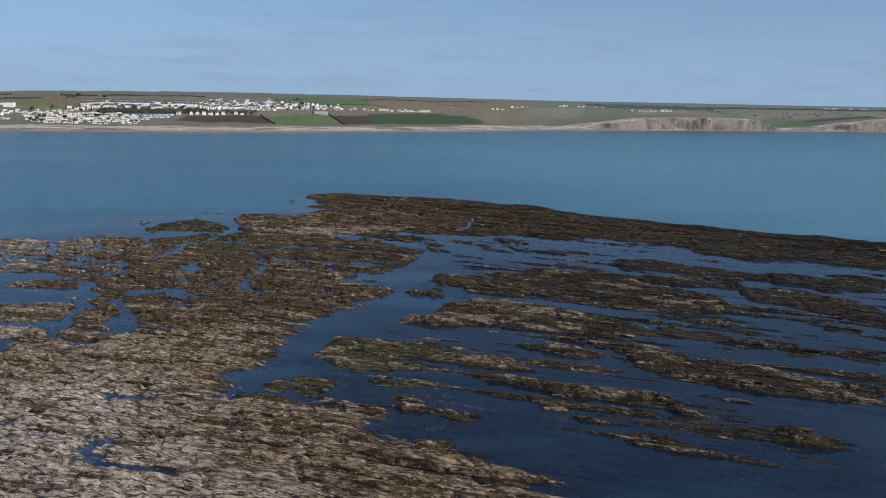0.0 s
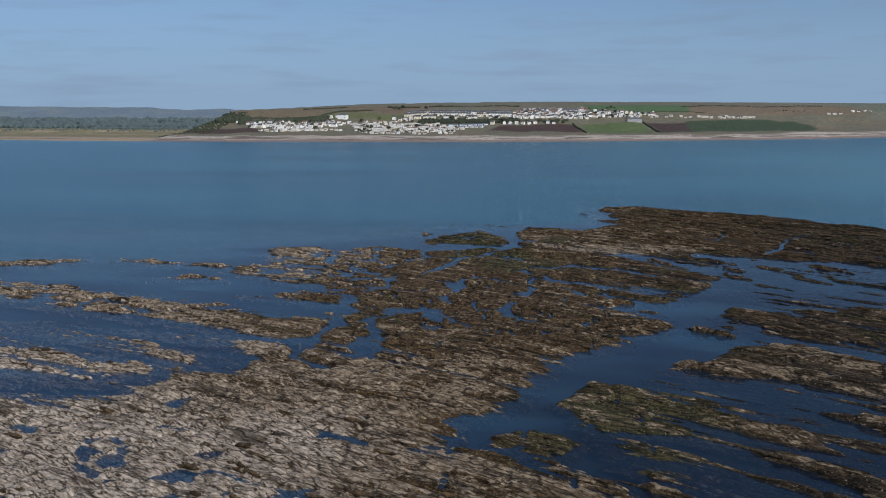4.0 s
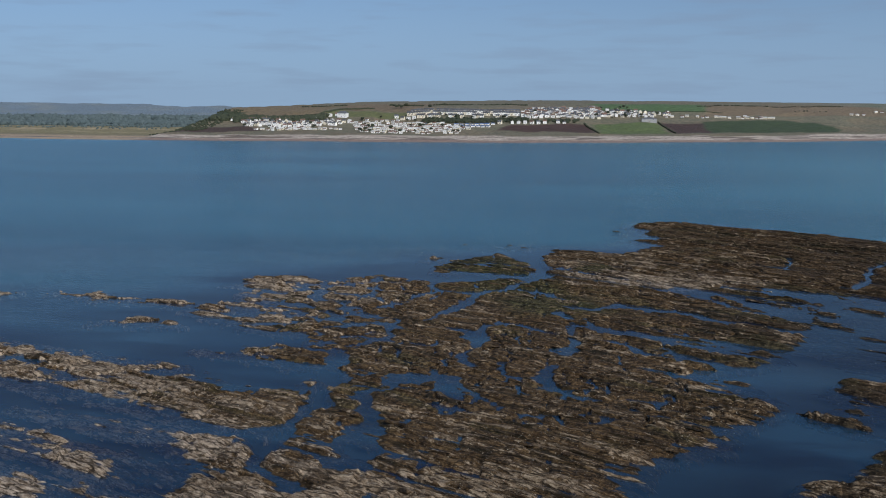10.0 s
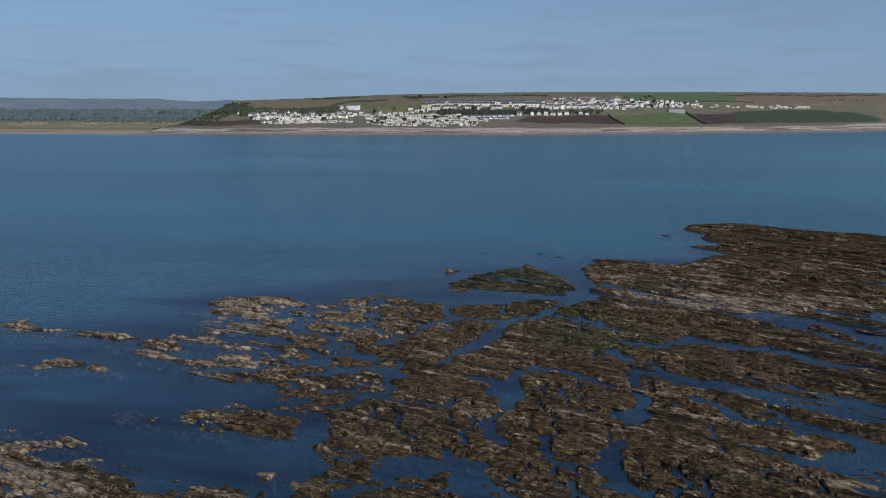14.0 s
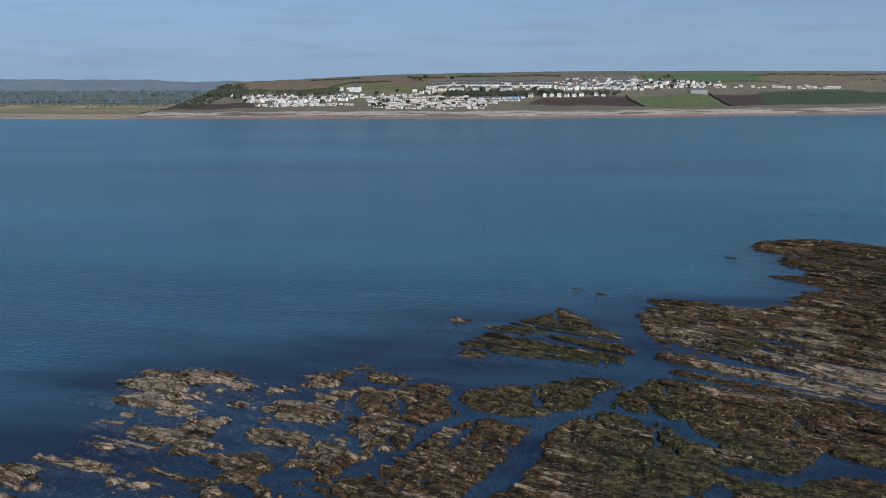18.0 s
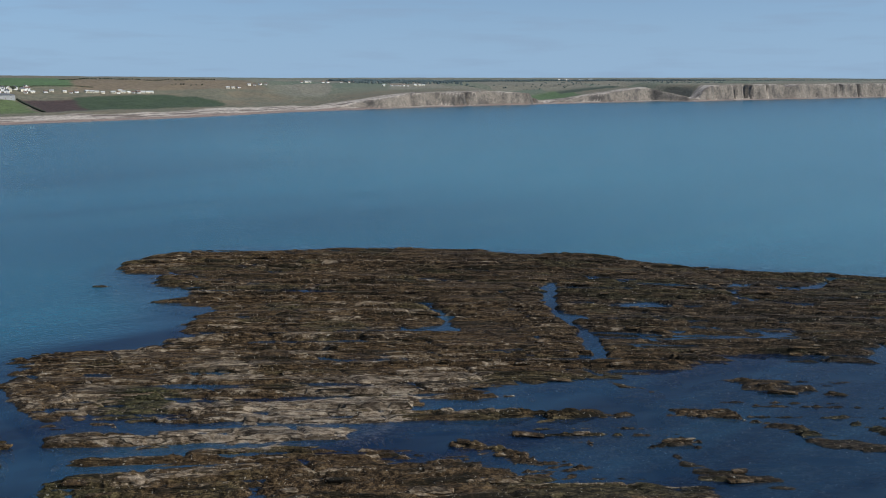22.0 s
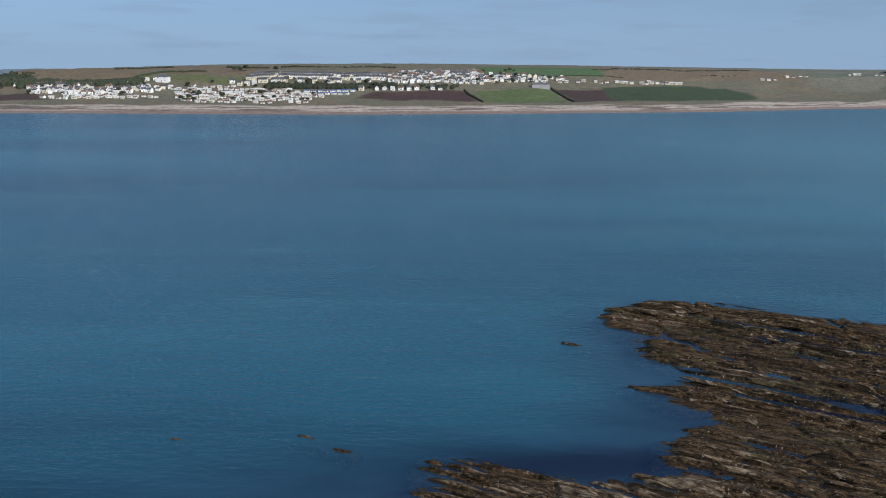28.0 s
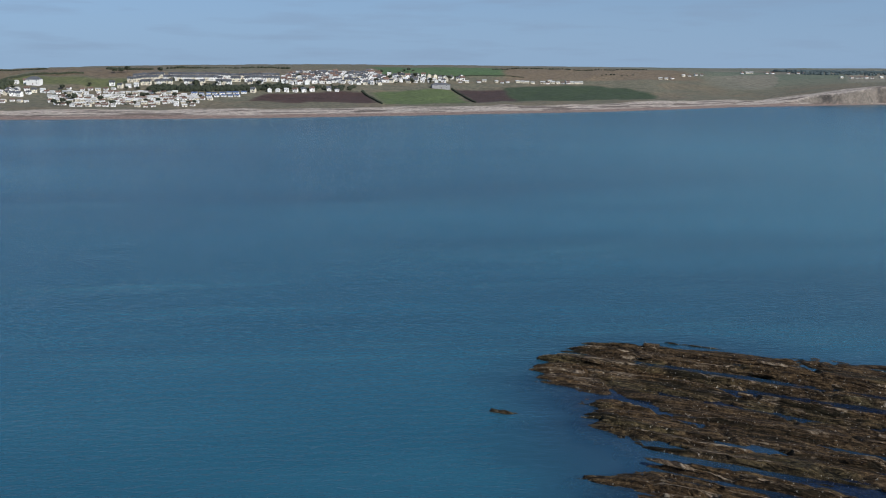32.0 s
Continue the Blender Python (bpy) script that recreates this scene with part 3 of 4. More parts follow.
def reef_height(x, y, s):
    warp = fbm(x / 9, y / 9, 3, 4)
    lv = bilinear(LEVEL, RX0 - 12, RY0 - 12, 2.0, x + (5.0 - 2.5 * smooth(430, 480, y)) * warp, y + (4.5 - 2.5 * smooth(430, 480, y)) * fbm(x / 9 + 50, y / 9, 5, 4))
    u = uneven(s)
    bed1, bed2, bed3 = (u + 0.8 * warp) / 8.7, (u + 0.5 * warp) / 3.3 + 0.3, u / 1.5
    k1 = smooth(0.25, 0.8, vnoise(x / 32, np.floor(bed1) * 5.3, 1)) * 1.3
    k2 = smooth(0.2, 0.85, vnoise(x / 20, np.floor(bed2) * 3.7, 2)) * 1.3
    k3 = vnoise(x / 9, np.floor(bed3) * 2.9, 4)
    weak = smooth(280, 320, y) * smooth(470, 440, y + 0.3 * x) * smooth(-110, -60, x) * smooth(90, 40, x)
    calm = 1 - 0.6 * weak
    inner = smooth(330, 250, y + 0.3 * x)
    outer = smooth(440, 470, y + 0.25 * x)
    h = lv + calm * ((0.8 + 0.95 * outer) * k1 * saw(bed1, 0.06) + 0.75 * k2 * saw(bed2, 0.10)) + (0.30 + 0.25 * inner - 0.12 * weak - 0.16 * outer) * k3 * saw(bed3, 0.22)
    lumps = 0.26 + 0.40 * inner * smooth(30, -30, x) - 0.12 * smooth(440, 470, y + 0.25 * x)
    h = h + (0.85 - 0.3 * weak) * fbm(x / 26, s / (4.0 + 2.5 * outer), 8, 4) - 0.35 * outer * (1 - smooth(0.0, 0.055, np.abs(fbm(x / 15, y / 11, 7, 3)))) + 0.35 * weak * fbm(x / 9, y / 9, 1, 3) + lumps * fbm(x / 2.1, y / 1.5, 6, 3)
    streaky = smooth(10, 50, x) * smooth(430, 380, y + 0.1 * x)   # the eastern plates are cut into long thin slivers
    h = h + streaky * (1.9 * fbm(x / 30, s / 2.6, 4, 3) + 0.9 * fbm(x / 50, s / 7.0, 14, 2) - 0.12)
    h = h - 3.0 * smooth(-0.8, -1.5, lv)
    # thin winding channels through the weed-covered middle, broken edges, and small pools along the beds
    wind = np.minimum(np.abs(fbm(x / 24, y / 19, 11, 4)), 1.2 * np.abs(fbm(x / 13 + 9, y / 10, 3, 3)))
    h = h - 1.4 * weak * (1 - smooth(0.014, 0.05, wind)) * smooth(0.34, 0.5, vnoise(x / 30, y / 30, 9))
    west = smooth(-35, -80, x) * smooth(300, 340, y)
    h = h - 1.15 * west * smooth(0.0, 0.22, fbm(x / 8, y / 5, 12, 4))
    h = h - 1.3 * outer * smooth(0.34, 0.44, fbm(x / 11, s / 2.6, 10, 3))
    block = np.floor(bed1)
    along = x / 27.0 + 13.7 * vnoise(block * 7.7, block * 0 + 0.5, 14)
    fr = along - np.floor(along) + 0.6 * (vnoise(np.floor(along) * 3.3, block * 2.1, 15) - 0.5)
    h = h - 0.5 * (1 - smooth(0.012, 0.035, np.abs(fr - 0.5)))
    f1, f2 = bed1 - np.floor(bed1), bed2 - np.floor(bed2)
    lip = k1 * np.exp(-((f1 - 0.16) / 0.05) ** 2) + 0.8 * k2 * np.exp(-((f2 - 0.19) / 0.08) ** 2)
    lip = lip * smooth(0.35, 0.65, vnoise(x / 5, s / 2, 5))
    return h, lip


DX, DS = 0.72, 0.42
gx, gs = np.meshgrid(np.arange(RX0, RX1, DX), np.arange(92.0, 830.0, DS))
gy = gs - strata(gx, gs * 0) - drift(gx, gs - drift(gx, gs))
near = (gy > RY0) & (gy < RY1)
gh = np.full(gx.shape, -3.0)
lip = np.zeros_like(gh)
gh[near], lip[near] = reef_height(gx[near], gy[near], gs[near])
west_bare = smooth(-55, -110, gx + 12 * fbm(gx / 15, gy / 10, 3, 3)) * smooth(490, 450, gy)
front = smooth(452, 460, gy) * smooth(500, 470, gy + 6 * fbm(gx / 12, gs / 5, 4, 3)) * smooth(105, 60, gx) * smooth(-8, 8, gx)
pale = np.clip(0.22 * west_bare + 0.18 * front + 0.85 * smooth(285, 175, gy + 0.25 * gx + 60 * fbm(gx / 40, gy / 30, 9, 3)) * smooth(30, -60, gx + 25 * fbm(gx / 20, gy / 20, 4, 2)) + 0.10, 0, 1)
green = np.zeros_like(gx)
for cx, cy, r in ((-32, 495, 30), (-16, 455, 26), (-2, 425, 24), (30, 235, 40), (-20, 470, 22), (15, 495, 12)):
    green = np.maximum(green, smooth(r, r * 0.4, np.hypot(gx - cx, gy - cy)))
green = np.clip(0.8 * green + 0.45 * smooth(0.1, 0.5, fbm(gx / 14, gs / 6, 10, 3)) * smooth(280, 310, gy), 0, 1)
weed = 0.70 - 0.50 * pale - 0.22 * smooth(310, 240, gy + 0.3 * gx) * smooth(70, 20, gx) + 0.16 * smooth(40, 160, gx) + (0.17 + 0.13 * smooth(70, 150, gx)) * smooth(430, 470, gy + 0.3 * gx) + 0.10 * smooth(290, 330, gy) + 0.10 * smooth(-30, 0, gx) * smooth(385, 410, gy) * smooth(480, 460, gy) + 0.25 * green + 0.30 * smooth(0.25, -0.2, gh) - 0.22 * smooth(0.6, 1.5, gh)
weed = weed - 0.42 * west_bare - 0.14 * smooth(455, 475, gy) * smooth(560, 530, gy) * smooth(75, 40, gx) - 0.34 * front - 0.14 * smooth(470, 490, gy) * smooth(150, 60, gx) + 0.28 * fbm(gx / 30, gs / 5, 13, 3) - 0.8 * np.clip(lip, 0, 1.3) * (1 - 0.5 * smooth(60, 200, gx)) + 0.05
for cx, cy, r in ((45, 466, 18), (8, 502, 13), (36, 507, 12), (30, 470, 14), (-70, 430, 25), (-105, 440, 22), (40, 345, 14)):
    weed = weed - 0.4 * smooth(r, r * 0.3, np.hypot(gx - cx, gy - cy))
wrack = np.clip(0.4 * smooth(0.55, 0.05, gh + 0.5 * fbm(gx / 8, gs / 4, 9, 2)) * smooth(20, 70, gx) + 0.55 * smooth(25, 75, gx) * smooth(445, 405, gy) + 0.5 * smooth(60, 190, gx + 20 * fbm(gx / 40, gs / 10, 6, 2)) + 0.3 * fbm(gx / 25, gs / 6, 7, 3), 0, 1)
clumped = smooth(285, 320, gy) * smooth(480, 450, gy + 0.3 * gx) * smooth(90, 40, gx) * 0.85
cell = np.maximum.reduce([gh[:-1, :-1], gh[1:, :-1], gh[:-1, 1:], gh[1:, 1:]]) > -0.9
cell &= near[:-1, :-1] & near[1:, 1:] & near[1:, :-1] & near[:-1, 1:]
cxm, cym = gx[:-1, :-1], gy[:-1, :-1]
zone = np.where((cxm > 102) & (gs[:-1, :-1] < 640), 3, np.where(cym > 476 - 0.45 * np.clip(cxm, 0, 400), 2, np.where(cym > 292, 1, 0)))
REEFS = []
for number, label in enumerate(("pale grey limestone reef with rock pools, bare and barnacled", "brown seaweed-covered rock reef cut by tidal channels",
                                "dark brown layered rock platform with tan ledges", "thin dark weed-covered rock ledges standing in shallow water")):
    ob = grid_mesh("rock_reef", gx, gy, gh, cell & (zone == number), ROCK, (("pale", pale), ("green", green), ("weed", weed), ("bed", gs), ("wrack", wrack), ("clumped", clumped)))
    tagged(ob, label, "reef", kind="structure")
    REEFS.append(ob)

# ---- sea and seabed ----
sheet = mesh_object("ground", [(-5000, -4000, -2.4), (5000, -4000, -2.4), (5000, 2600, -2.4), (-5000, 2600, -2.4)], [(0, 1, 2, 3)], SEABED)
tagged(sheet, "dark sandy seabed under shallow water", "seabed", kind="structure")
rocky = (LEVEL > -0.78).astype(float)
for _ in range(4):
    for axis in (0, 1):
        pad = [(8, 8) if k == axis else (0, 0) for k in (0, 1)]
        run = np.cumsum(np.pad(rocky, pad, mode="edge"), axis=axis)
        rocky = (run[16:] - run[:-16] if axis == 0 else run[:, 16:] - run[:, :-16]) / 16
wx = np.concatenate([[-5000, -2500, -1200, -600, -400], np.arange(-286, 460, 5.0), [560, 800, 1500, 2800, 5000]])
wy = np.concatenate([[-4000, -1500, -400, 0, 60], np.arange(92, 676, 5.0), [760, 1000, 1500, 2000, 2400]])
WX, WY = np.meshgrid(wx, wy)
shoal = np.where((WX > -287) & (WX < 462) & (WY > 91) & (WY < 677), bilinear(rocky, RX0 - 12, RY0 - 12, 2.0, np.clip(WX, -286, 460), np.clip(WY, 92, 675)), 0)
shoal = shoal + 0.32 * smooth(540, 380, WY) * smooth(-420, -250, WX) * smooth(105, -10, WX) * smooth(-400, 60, WY) + 0.8 * smooth(330, 180, WY) * smooth(-20, 60, WX) * smooth(420, 200, WX) + 0.34 * smooth(600, 500, WY) * smooth(-420, -250, WX) * smooth(80, 0, WX) * smooth(420, 480, WY)
sea = grid_mesh("water", WX, WY, WX * 0, np.ones((len(wy) - 1, len(wx) - 1), bool), WATER, (("open", 1 - smooth(0.1, 0.8, shoal)), ("dark_bed", np.maximum(smooth(340, 230, WY) * smooth(-30, 40, WX), 0.6 * smooth(50, 100, WX) * smooth(480, 440, WY + 0.1 * WX))), ("silt", smooth(40, 420, WX + 0.15 * (WY - 600)) * smooth(1700, 1100, WY))), True)
tagged(sea, "calm blue-green sea with faint ripples", "sea", kind="structure")

# ---- the coast across the bay ----
SHORE_X = [-2600, -1000, -670, -300, -80, 100, 350, 550, 800, 1130, 1300, 1490, 1535, 1600, 1650, 1720, 2000, 2500, 3900]
SHORE_Y = [1500, 1450, 1430, 1450, 1465, 1510, 1580, 1675, 1740, 1785, 1800, 1812, 1822, 1762, 1772, 1790, 1795, 1800, 1880]
CREST_X = [-2600, -850, -690, -650, -400, -100, 100, 300, 560, 820, 1200, 1700, 2500, 3900]
CREST_Z = [10, 8, 10, 44, 49, 52, 51, 50, 47, 44, 41, 42, 42, 42]


def shore_y(x):
    return np.interp(x, SHORE_X, SHORE_Y) + 6 * fbm(np.asarray(x, float) / 90, np.asarray(x, float) * 0, 3, 3)


def land_height(x, v):
    """Height of the land v metres behind the waterline."""
    x, v = np.asarray(x, float), np.asarray(v, float)
    crest = np.interp(x, CREST_X, CREST_Z)
    rough = fbm(x / 60, v / 60, 5, 4)
    cliffy = smooth(600, 820, x)
    dune = smooth(-645, -695, x)
    beach = 0.2 + 0.10 * np.minimum(v, 75) + 1.2 * smooth(28, 50, v) * smooth(-0.2, 0.2, rough)
    slope = beach + (crest - 9) * smooth(75, 390, v) + 1.5 * rough * smooth(60, 200, v)
    top = np.interp(x, [600, 720, 860, 1030, 1140, 1180, 1280, 1330, 1430, 1530, 1590, 1615, 1650, 1690, 1710, 2000, 2020, 2060, 2430, 3900], [8, 20, 25, 27, 23, 5, 8, 15, 23, 31, 14, 6, 8, 30, 35, 37, 29, 37, 37, 38])
    wall = 24 + 26 * fbm(x / 60, v * 0, 8, 4) * smooth(1500, 1300, x) + 14 * fbm(x / 40, v * 0, 6, 4) * smooth(1300, 1700, x)
    wall = wall + 22 * smooth(0.62, 0.80, vnoise(x / 17, x * 0 + 0.5, 9)) * smooth(0.35, 0.6, vnoise(x / 90, x * 0 + 2.5, 10))   # gullies
    cliff = 0.3 + 0.04 * np.minimum(v, 60) + (top - 2) * smooth(wall, wall + 10, v) + (crest - top) * smooth(90, 420, v) + 1.0 * rough
    far_hill = np.interp(x, [-2600, -1700, -1350, -1000, -800], [40, 34, 31, 23, 18])
    low = 0.2 + 3.5 * smooth(0, 260, v) + 3.0 * rough * smooth(180, 300, v) + 6 * smooth(420, 640, v) + (far_hill - 10) * smooth(850, 1250, v) + 5 * rough * smooth(900, 1200, v)
    z = slope * (1 - cliffy) + cliff * cliffy
    return z * (1 - dune) + low * dune


lx = np.concatenate([np.arange(-2600, -900, 12.0), np.arange(-900, 900, 4.0), np.arange(900, 3900, 6.0)])
lv = np.concatenate([np.arange(-12, 100, 3.0), np.arange(100, 450, 4.0), np.arange(450, 1500, 25.0)])
LX, LV = np.meshgrid(lx, lv)
LZ = np.where(LV < 0, -1.5, land_height(LX, LV))
LY = shore_y(LX) + LV
# What covers the ground, zone by zone on the plan of x and metres behind the waterline; haze tints some zones.
wob_x, wob_v = LX + 9 * fbm(LX / 30, LV / 30, 1, 3), LV + 9 * fbm(LX / 30 + 40, LV / 30, 2, 3)
blotch = fbm(LX / 50, LV / 25, 4, 4)
cover = np.empty(LX.shape + (4,))
cover[..., 3] = 1


def lay(where, colour):
    w = np.clip(where, 0, 1)[..., None]
    cover[..., :3] = cover[..., :3] * (1 - w) + np.array(colour) * w


# grass tones, greyed slightly for distance haze
cover[..., :3] = (0.13, 0.122, 0.082)
lay(smooth(-0.1, 0.3, blotch), (0.148, 0.125, 0.082))
for colour, zone_poly in (
        ((0.15, 0.115, 0.068), [(-650, 262), (-452, 266), (-430, 600), (-700, 600)]), ((0.15, 0.112, 0.07), [(-430, 306), (-285, 288), (-240, 600), (-440, 600)]),
        ((0.11, 0.12, 0.045), [(-446, 300), (-288, 280), (-300, 235), (-440, 238)]), ((0.07, 0.12, 0.045), [(60, 292), (285, 286), (300, 600), (30, 600)]),
        ((0.155, 0.118, 0.075), [(250, 262), (620, 262), (640, 600), (290, 600)]), ((0.055, 0.03, 0.025), [(-120, 150), (-100, 187), (26, 192), (48, 104), (20, 108), (-70, 128)]),
        ((0.085, 0.115, 0.04), [(36, 190), (152, 207), (172, 104), (54, 98)]), ((0.05, 0.03, 0.026), [(160, 204), (240, 192), (240, 108), (178, 103)]),
        ((0.035, 0.055, 0.024), [(236, 205), (380, 228), (450, 205), (480, 140), (460, 108), (236, 112)]), ((0.055, 0.033, 0.026), [(-640, 160), (-540, 162), (-500, 120), (-560, 98), (-690, 80)]),
        ((0.03, 0.045, 0.022), [(-700, 130), (-620, 240), (-600, 300), (-740, 330)]), ((0.075, 0.12, 0.045), [(1170, 260), (1420, 240), (1340, 70), (1190, 70)]), ((0.035, 0.05, 0.03), [(1330, 130), (1520, 120), (1540, 190), (1360, 210)]), ((0.05, 0.055, 0.035), [(1600, 60), (1680, 60), (1690, 160), (1590, 160)])):
    d = inside_distance(wob_x, wob_v, zone_poly)
    lay(smooth(-5, 5, d), colour)
# patchwork of dull fields behind the cliffs; haze is mixed into these colours
field_x, field_v = np.floor(wob_x / 150 + 0.3 * np.sin(LV / 70)), np.floor(wob_v / 75 + 0.4 * np.sin(LX / 210))
pick = vnoise(field_x * 7.3 + 0.5, field_v * 5.1 + 0.5, 3)
back = smooth(600, 700, LX) * smooth(150, 200, LV)
for low_pick, colour in ((0.0, (0.12, 0.135, 0.095)), (0.35, (0.175, 0.155, 0.115)), (0.5, (0.095, 0.125, 0.085)), (0.65, (0.19, 0.17, 0.13)), (0.8, (0.135, 0.13, 0.10))):
    lay(back * (pick > low_pick) * 0.8, colour)
shelf = 62 + 14 * fbm(LX / 70, LV * 0, 6, 3)
lay(smooth(shelf + 5, shelf - 5, LV), (0.40, 0.345, 0.295))
lay(smooth(-0.05, 0.2, fbm(LX / 40, LV / 7, 9, 4)) * smooth(shelf, shelf - 8, LV), (0.14, 0.11, 0.09))
lay(smooth(26, 14, LV + 6 * blotch), (0.23, 0.165, 0.135))
steep = np.hypot(np.gradient(LZ, axis=0) / np.gradient(LV, axis=0), np.gradient(LZ, axis=1) / np.gradient(LX, axis=1))
lay(smooth(0.42, 0.75, steep) * (LX > 560), (0.175, 0.15, 0.125))
# dark streaks in the cliff rock, with the shade of caves painted in
lay(smooth(0.0, 0.3, fbm(LX / 14, LZ / 30, 10, 3)) * smooth(0.42, 0.75, steep) * (LX > 560), (0.08, 0.07, 0.062))
low_side = smooth(-655, -705, LX)
lay(low_side * smooth(130, 60, LV), (0.36, 0.27, 0.18))
lay(low_side * smooth(90, 150, LV), (0.19, 0.165, 0.085))
lay(low_side * smooth(0.05, 0.4, blotch) * smooth(150, 200, LV), (0.36, 0.29, 0.19))
lay(low_side * smooth(20, 45, LV) * smooth(75, 55, LV) * smooth(0.0, 0.25, fbm(LX / 70, LV / 6, 11, 3)), (0.10, 0.10, 0.11))
lay(low_side * smooth(400, 450, LV + 30 * blotch), (0.055, 0.08, 0.06))
# far hills: the blue-grey of distance haze is put into the ground colour
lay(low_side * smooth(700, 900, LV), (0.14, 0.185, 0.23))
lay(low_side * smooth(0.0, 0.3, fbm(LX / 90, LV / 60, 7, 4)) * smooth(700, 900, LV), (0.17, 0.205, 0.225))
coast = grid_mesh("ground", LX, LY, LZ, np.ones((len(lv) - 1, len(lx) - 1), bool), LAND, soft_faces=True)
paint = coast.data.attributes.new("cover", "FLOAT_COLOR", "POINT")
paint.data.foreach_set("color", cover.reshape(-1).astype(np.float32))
tagged(coast, "grassy coastal hillside with fields above a pale rocky shore", "coast", kind="structure")


def ground_at(x, v):
    """The place on the coast at x, v metres behind the waterline."""
    return float(x), float(shore_y(np.array([x]))[0] + v), float(land_height(np.array([x]), np.array([v]))[0])


# ---- houses ----
WHITE = plain_material("white_render", (0.70, 0.69, 0.66), (0.84, 0.83, 0.80), 0.5, 0.7, per_object=0.12)
CREAM = plain_material("cream_render", (0.62, 0.56, 0.43), (0.76, 0.70, 0.56), 0.5, 0.7, per_object=0.12)
BRICK = plain_material("brown_brick", (0.22, 0.15, 0.11), (0.34, 0.24, 0.18), 0.9, 0.85)
SLATE = plain_material("slate_roof", (0.055, 0.06, 0.07), (0.12, 0.125, 0.135), 0.7, 0.6, per_object=0.3)
TILE = plain_material("brown_roof_tiles", (0.10, 0.06, 0.045), (0.20, 0.13, 0.10), 0.7, 0.75, per_object=0.25)
PALE_ROOF = plain_material("pale_roof_sheet", (0.46, 0.46, 0.45), (0.62, 0.61, 0.59), 0.6, 0.6, per_object=0.2)
BLUE_ROOF = plain_material("blue_roof_sheet", (0.05, 0.09, 0.20), (0.09, 0.15, 0.30), 0.6, 0.5, per_object=0.2)
PANE = plain_material("window_pane", (0.02, 0.025, 0.03), (0.05, 0.06, 0.07), 0.3, 0.12)
DOOR = plain_material("painted_door", (0.10, 0.05, 0.04), (0.16, 0.10, 0.08), 0.8, 0.5)
GREY = plain_material("grey_render", (0.24, 0.24, 0.25), (0.36, 0.36, 0.36), 0.6, 0.75)
FRAME = plain_material("white_window_frame", (0.70, 0.70, 0.70), (0.82, 0.82, 0.82), 2.0, 0.5)


def box_into(bm, x0, x1, y0, y1, z0, z1):
    v = [bm.verts.new(c) for c in ((x0, y0, z0), (x1, y0, z0), (x1, y1, z0), (x0, y1, z0), (x0, y0, z1), (x1, y0, z1), (x1, y1, z1), (x0, y1, z1))]
    for q in ((3, 2, 1, 0), (4, 5, 6, 7), (0, 1, 5, 4), (1, 2, 6, 5), (2, 3, 7, 6), (3, 0, 4, 7)):
        bm.faces.new([v[i] for i in q])


def part(name, bm, material, parent, label="", at=(0, 0, 0)):
    me = bpy.data.meshes.new(name)
    bm.to_mesh(me)
    bm.free()
    me.materials.append(material)
    ob = new(name, me)
    ob.parent, ob.location = parent, at
    if label:
        tagged(ob, label)
    return ob


def boxes(*dims):
    bm = bmesh.new()
    for d in dims:
        box_into(bm, *d)
    return bm


